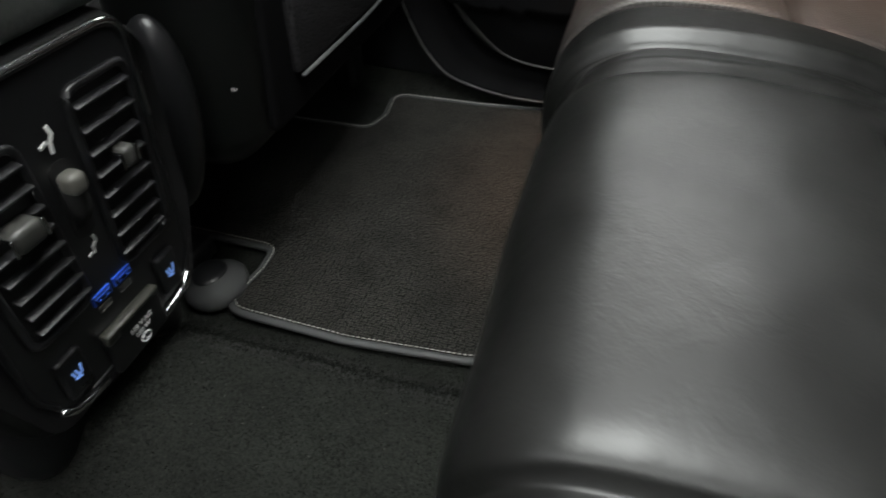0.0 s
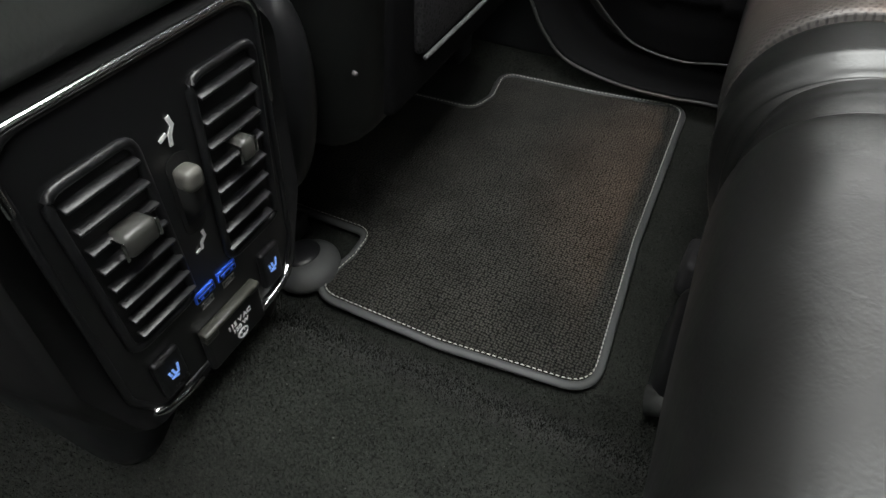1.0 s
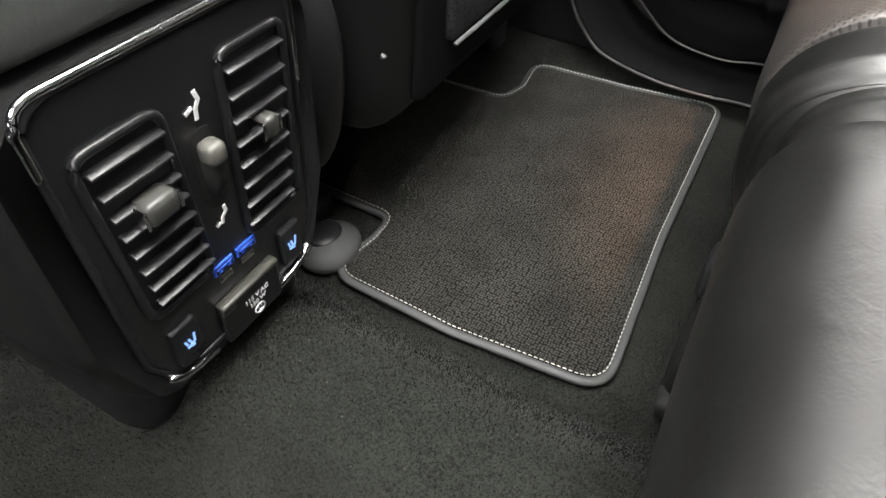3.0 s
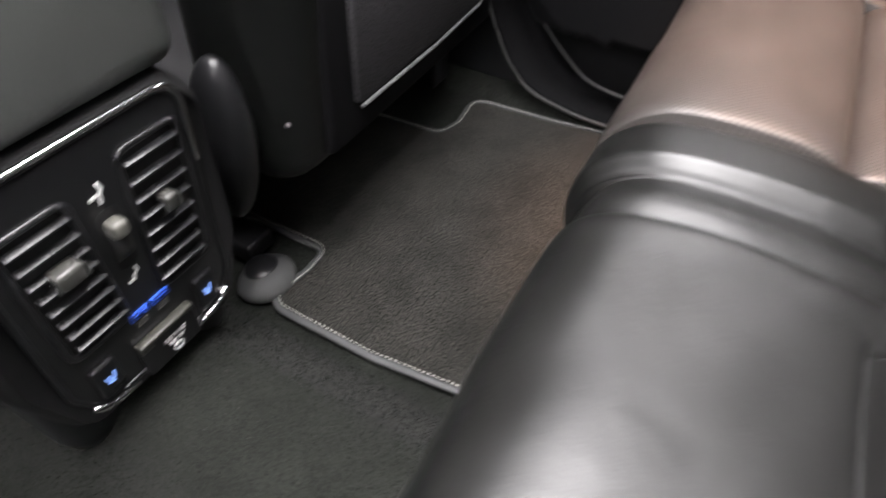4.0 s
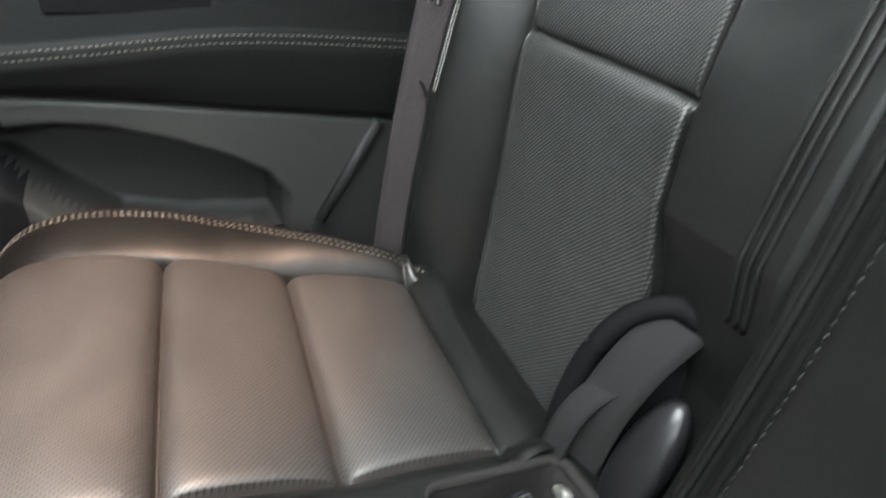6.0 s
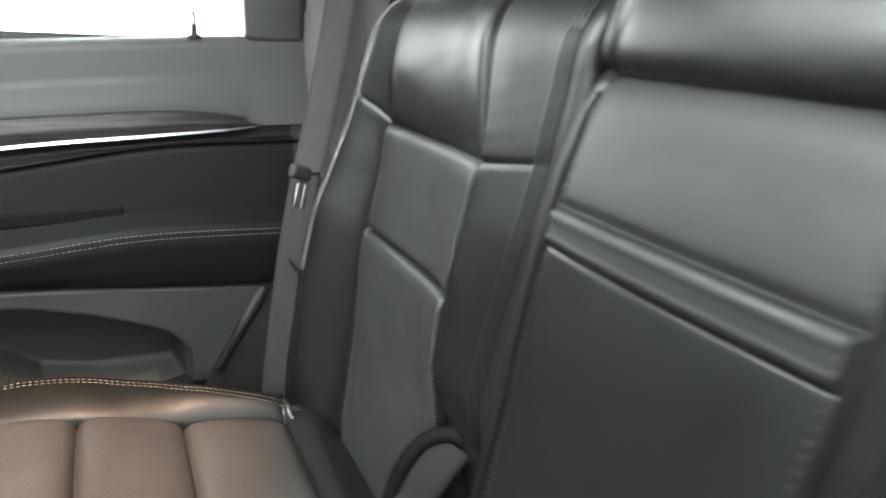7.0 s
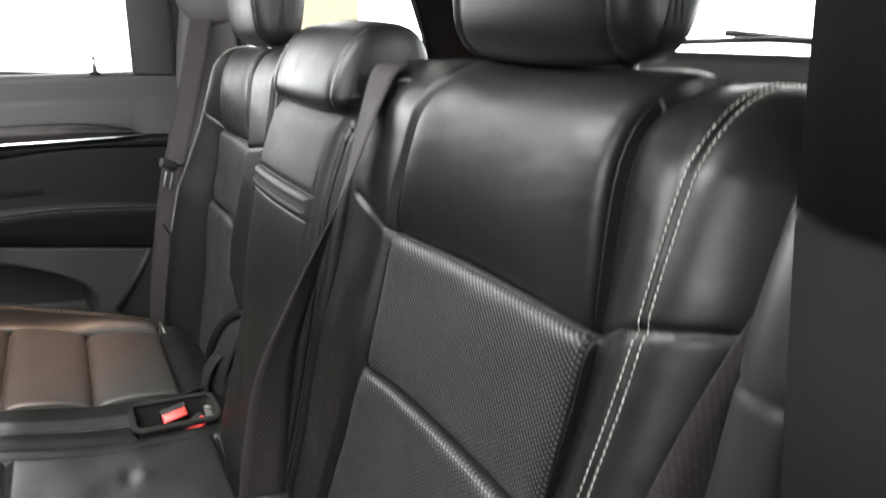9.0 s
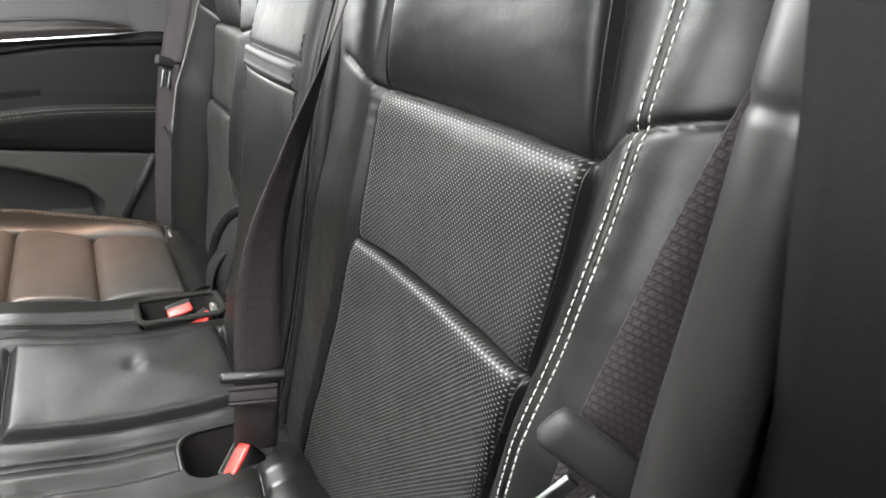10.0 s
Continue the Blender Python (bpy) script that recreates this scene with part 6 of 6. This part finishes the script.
for v in bm.verts:
    v.co.x += 0.10 * max(0, (v.co.z - 0.55))
part("back_panel", bm, KICK, fs, "black plastic back panel")
bm = bmesh.new()
box(bm, (-0.002, 0.459, 0.335), (0.012, 0.322, 0.150), 0.005, 2)
pk = part("net_pocket", bm, NET, fs, "fine black net map pocket")
tube("hem", [(0.006, 0.298, 0.410), (0.007, 0.46, 0.411), (0.006, 0.62, 0.410)], 0.0022, GREY_BIND, pk)
tube("hem", [(0.006, 0.298, 0.260), (0.007, 0.46, 0.259), (0.004, 0.585, 0.261), (0.002, 0.620, 0.275)], 0.0024, GREY_BIND, pk)
bm = bmesh.new()
bmesh.ops.create_uvsphere(bm, u_segments=36, v_segments=18, radius=1.0, matrix=Matrix.Translation((-0.066, 0.166, 0.265)) @ Matrix.Rotation(radians(8), 4, "Y") @ Matrix.Diagonal((0.034, 0.026, 0.10, 1)))
part("recliner_cover", bm, SATIN, fs, "rounded black plastic seat side cover")
bm = bmesh.new()
bmesh.ops.create_cone(bm, cap_ends=True, segments=12, radius1=0.0026, radius2=0.0016, depth=0.004, matrix=pose(-0.006, 0.195, 0.292, 0, 90, 0))
part("screw", bm, PILLAR, fs)
boxed("seat_base", (-0.34, 0.42, 0.20), (0.42, 0.46, 0.16), PLASTIC, fs, 0.04)
# seat rail end cover on the floor
RAIL_GREY = plastic("grey_rail_rubber", (0.060, 0.062, 0.062), 0.55, 200.0, 0.1)
rc = thing("rail_cover", "grey rubber end cover of the front seat rail", "rail cover", at=(-0.115, 0.205, 0.0))
bm = bmesh.new()
bmesh.ops.create_uvsphere(bm, u_segments=28, v_segments=14, radius=1.0, matrix=Matrix.Translation((-0.102, 0.198, 0.012)) @ Matrix.Diagonal((0.036, 0.043, 0.020, 1)))
part("cap", bm, RAIL_GREY, rc, "grey rubber cap")
bm = bmesh.new()
bmesh.ops.create_uvsphere(bm, u_segments=24, v_segments=12, radius=1.0, matrix=Matrix.Translation((-0.110, 0.200, 0.029)) @ Matrix.Diagonal((0.021, 0.024, 0.006, 1)))
part("plug", bm, SATIN, rc)
boxed("rail", (-0.40, 0.235, 0.02), (0.52, 0.05, 0.03), SATIN, rc, 0.006)
# rail foot and bracket beside the mat, under the bench
ft = thing("seat_bracket", "black moulded bracket at the foot of the rear bench", "bracket", at=(0.31, 0.22, 0.0))
boxed("bracket_body", (0.325, 0.235, 0.05), (0.05, 0.11, 0.10), SATIN, ft, 0.018)
boxed("bracket_tab", (0.306, 0.33, 0.075), (0.02, 0.05, 0.05), PLASTIC_GREY, ft, 0.008)
bm = bmesh.new()
bmesh.ops.create_cone(bm, cap_ends=True, segments=16, radius1=0.016, radius2=0.013, depth=0.03, matrix=pose(0.316, 0.185, 0.03, 0, 70, 0))
part("bolt_cap", bm, PLASTIC_DOOR, ft)

# ---- cargo area details ----
hk = thing("cargo_hook", "black plastic hook on the rear pillar cover", "hook", at=(1.62, 0.62, 0.86))
tube("hook", smooth_line([(1.615, 0.622, 0.886), (1.60, 0.595, 0.888), (1.60, 0.53, 0.896), (1.60, 0.464, 0.897), (1.602, 0.437, 0.888), (1.604, 0.432, 0.870), (1.602, 0.447, 0.856)], 32), 0.0085, RUBBER, hk, flat=1.3)
boxed("hook_base", (1.622, 0.620, 0.880), (0.030, 0.040, 0.050), PLASTIC, hk, 0.008, m=pose(0, 0, 0, 0, 0, -32))
wp = thing("wiper", "black rear wiper arm outside the tailgate window", "wiper", at=(1.79, 0.0, 0.96))
tube("blade", [(1.785, 0.27, 0.962), (1.79, 0.0, 0.972), (1.79, -0.25, 0.966)], 0.006, RUBBER, wp)
tube("arm", [(1.80, 0.10, 0.985), (1.80, -0.10, 0.968), (1.79, -0.16, 0.94)], 0.007, RUBBER, wp)

# ---- the workshop outside ----
structure(boxed("ground", (0, 0, -0.47), (60, 60, 0.1), CONCRETE, r=0), "pale concrete workshop floor", "ground")
structure(boxed("column", (2.88, 5.2, 1.2), (0.55, 0.4, 3.4), CREAM, r=0.01), "beige painted workshop column outside the car", "column")
tb = thing("work_table", "grey folding work table with clutter, outside the rear side window", "table", at=(4.1, 5.3, -0.42))
boxed("tabletop", (4.12, 5.3, 0.862), (1.30, 0.6, 0.03), PILLAR, tb, 0.006)
for dx in (-0.55, 0.55):
    tube("leg", [(4.12 + dx, 5.1, 0.85), (4.12 + dx * 1.05, 5.05, -0.42)], 0.016, STEEL, tb)
    tube("leg", [(4.12 + dx, 5.5, 0.85), (4.12 + dx * 1.05, 5.55, -0.42)], 0.016, STEEL, tb)
tube("brace", [(3.75, 5.15, 0.84), (4.25, 5.2, 0.55)], 0.011, STEEL, tb)
cols = (((0.75, 0.20, 0.16), 3.74, 0.13, 0.03), ((0.10, 0.20, 0.45), 3.86, 0.11, 0.035), ((0.04, 0.05, 0.06), 3.93, 0.16, 0.03), ((0.75, 0.72, 0.25), 4.00, 0.05, 0.07), ((0.05, 0.05, 0.05), 4.16, 0.12, 0.08), ((0.25, 0.42, 0.32), 4.32, 0.07, 0.05))
for c, bx, bh, bw in ((c, bx, bh * 0.62, bw * 0.7) for c, bx, bh, bw in cols):
    mt_ = material("bottle_plastic", c, 0.4)[0]
    bt = thing("bottle", "small plastic bottle of cleaning fluid on the table", "bottle", "bottles on the table", at=(bx, 5.25, 0.877))
    bm = bmesh.new()
    bmesh.ops.create_cone(bm, cap_ends=True, segments=16, radius1=bw, radius2=bw * 0.85, depth=bh, matrix=pose(bx, 5.25, 0.877 + bh / 2))
    bmesh.ops.create_cone(bm, cap_ends=True, segments=16, radius1=bw * 0.85, radius2=bw * 0.35, depth=bh * 0.3, matrix=pose(bx, 5.25, 0.877 + bh * 1.15))
    part("bottle_body", bm, mt_, bt)
    bm = bmesh.new()
    bmesh.ops.create_cone(bm, cap_ends=True, segments=12, radius1=bw * 0.35, radius2=bw * 0.3, depth=bh * 0.3, matrix=pose(bx, 5.25, 0.877 + bh * 1.45))
    part("cap", bm, RUBBER, bt)
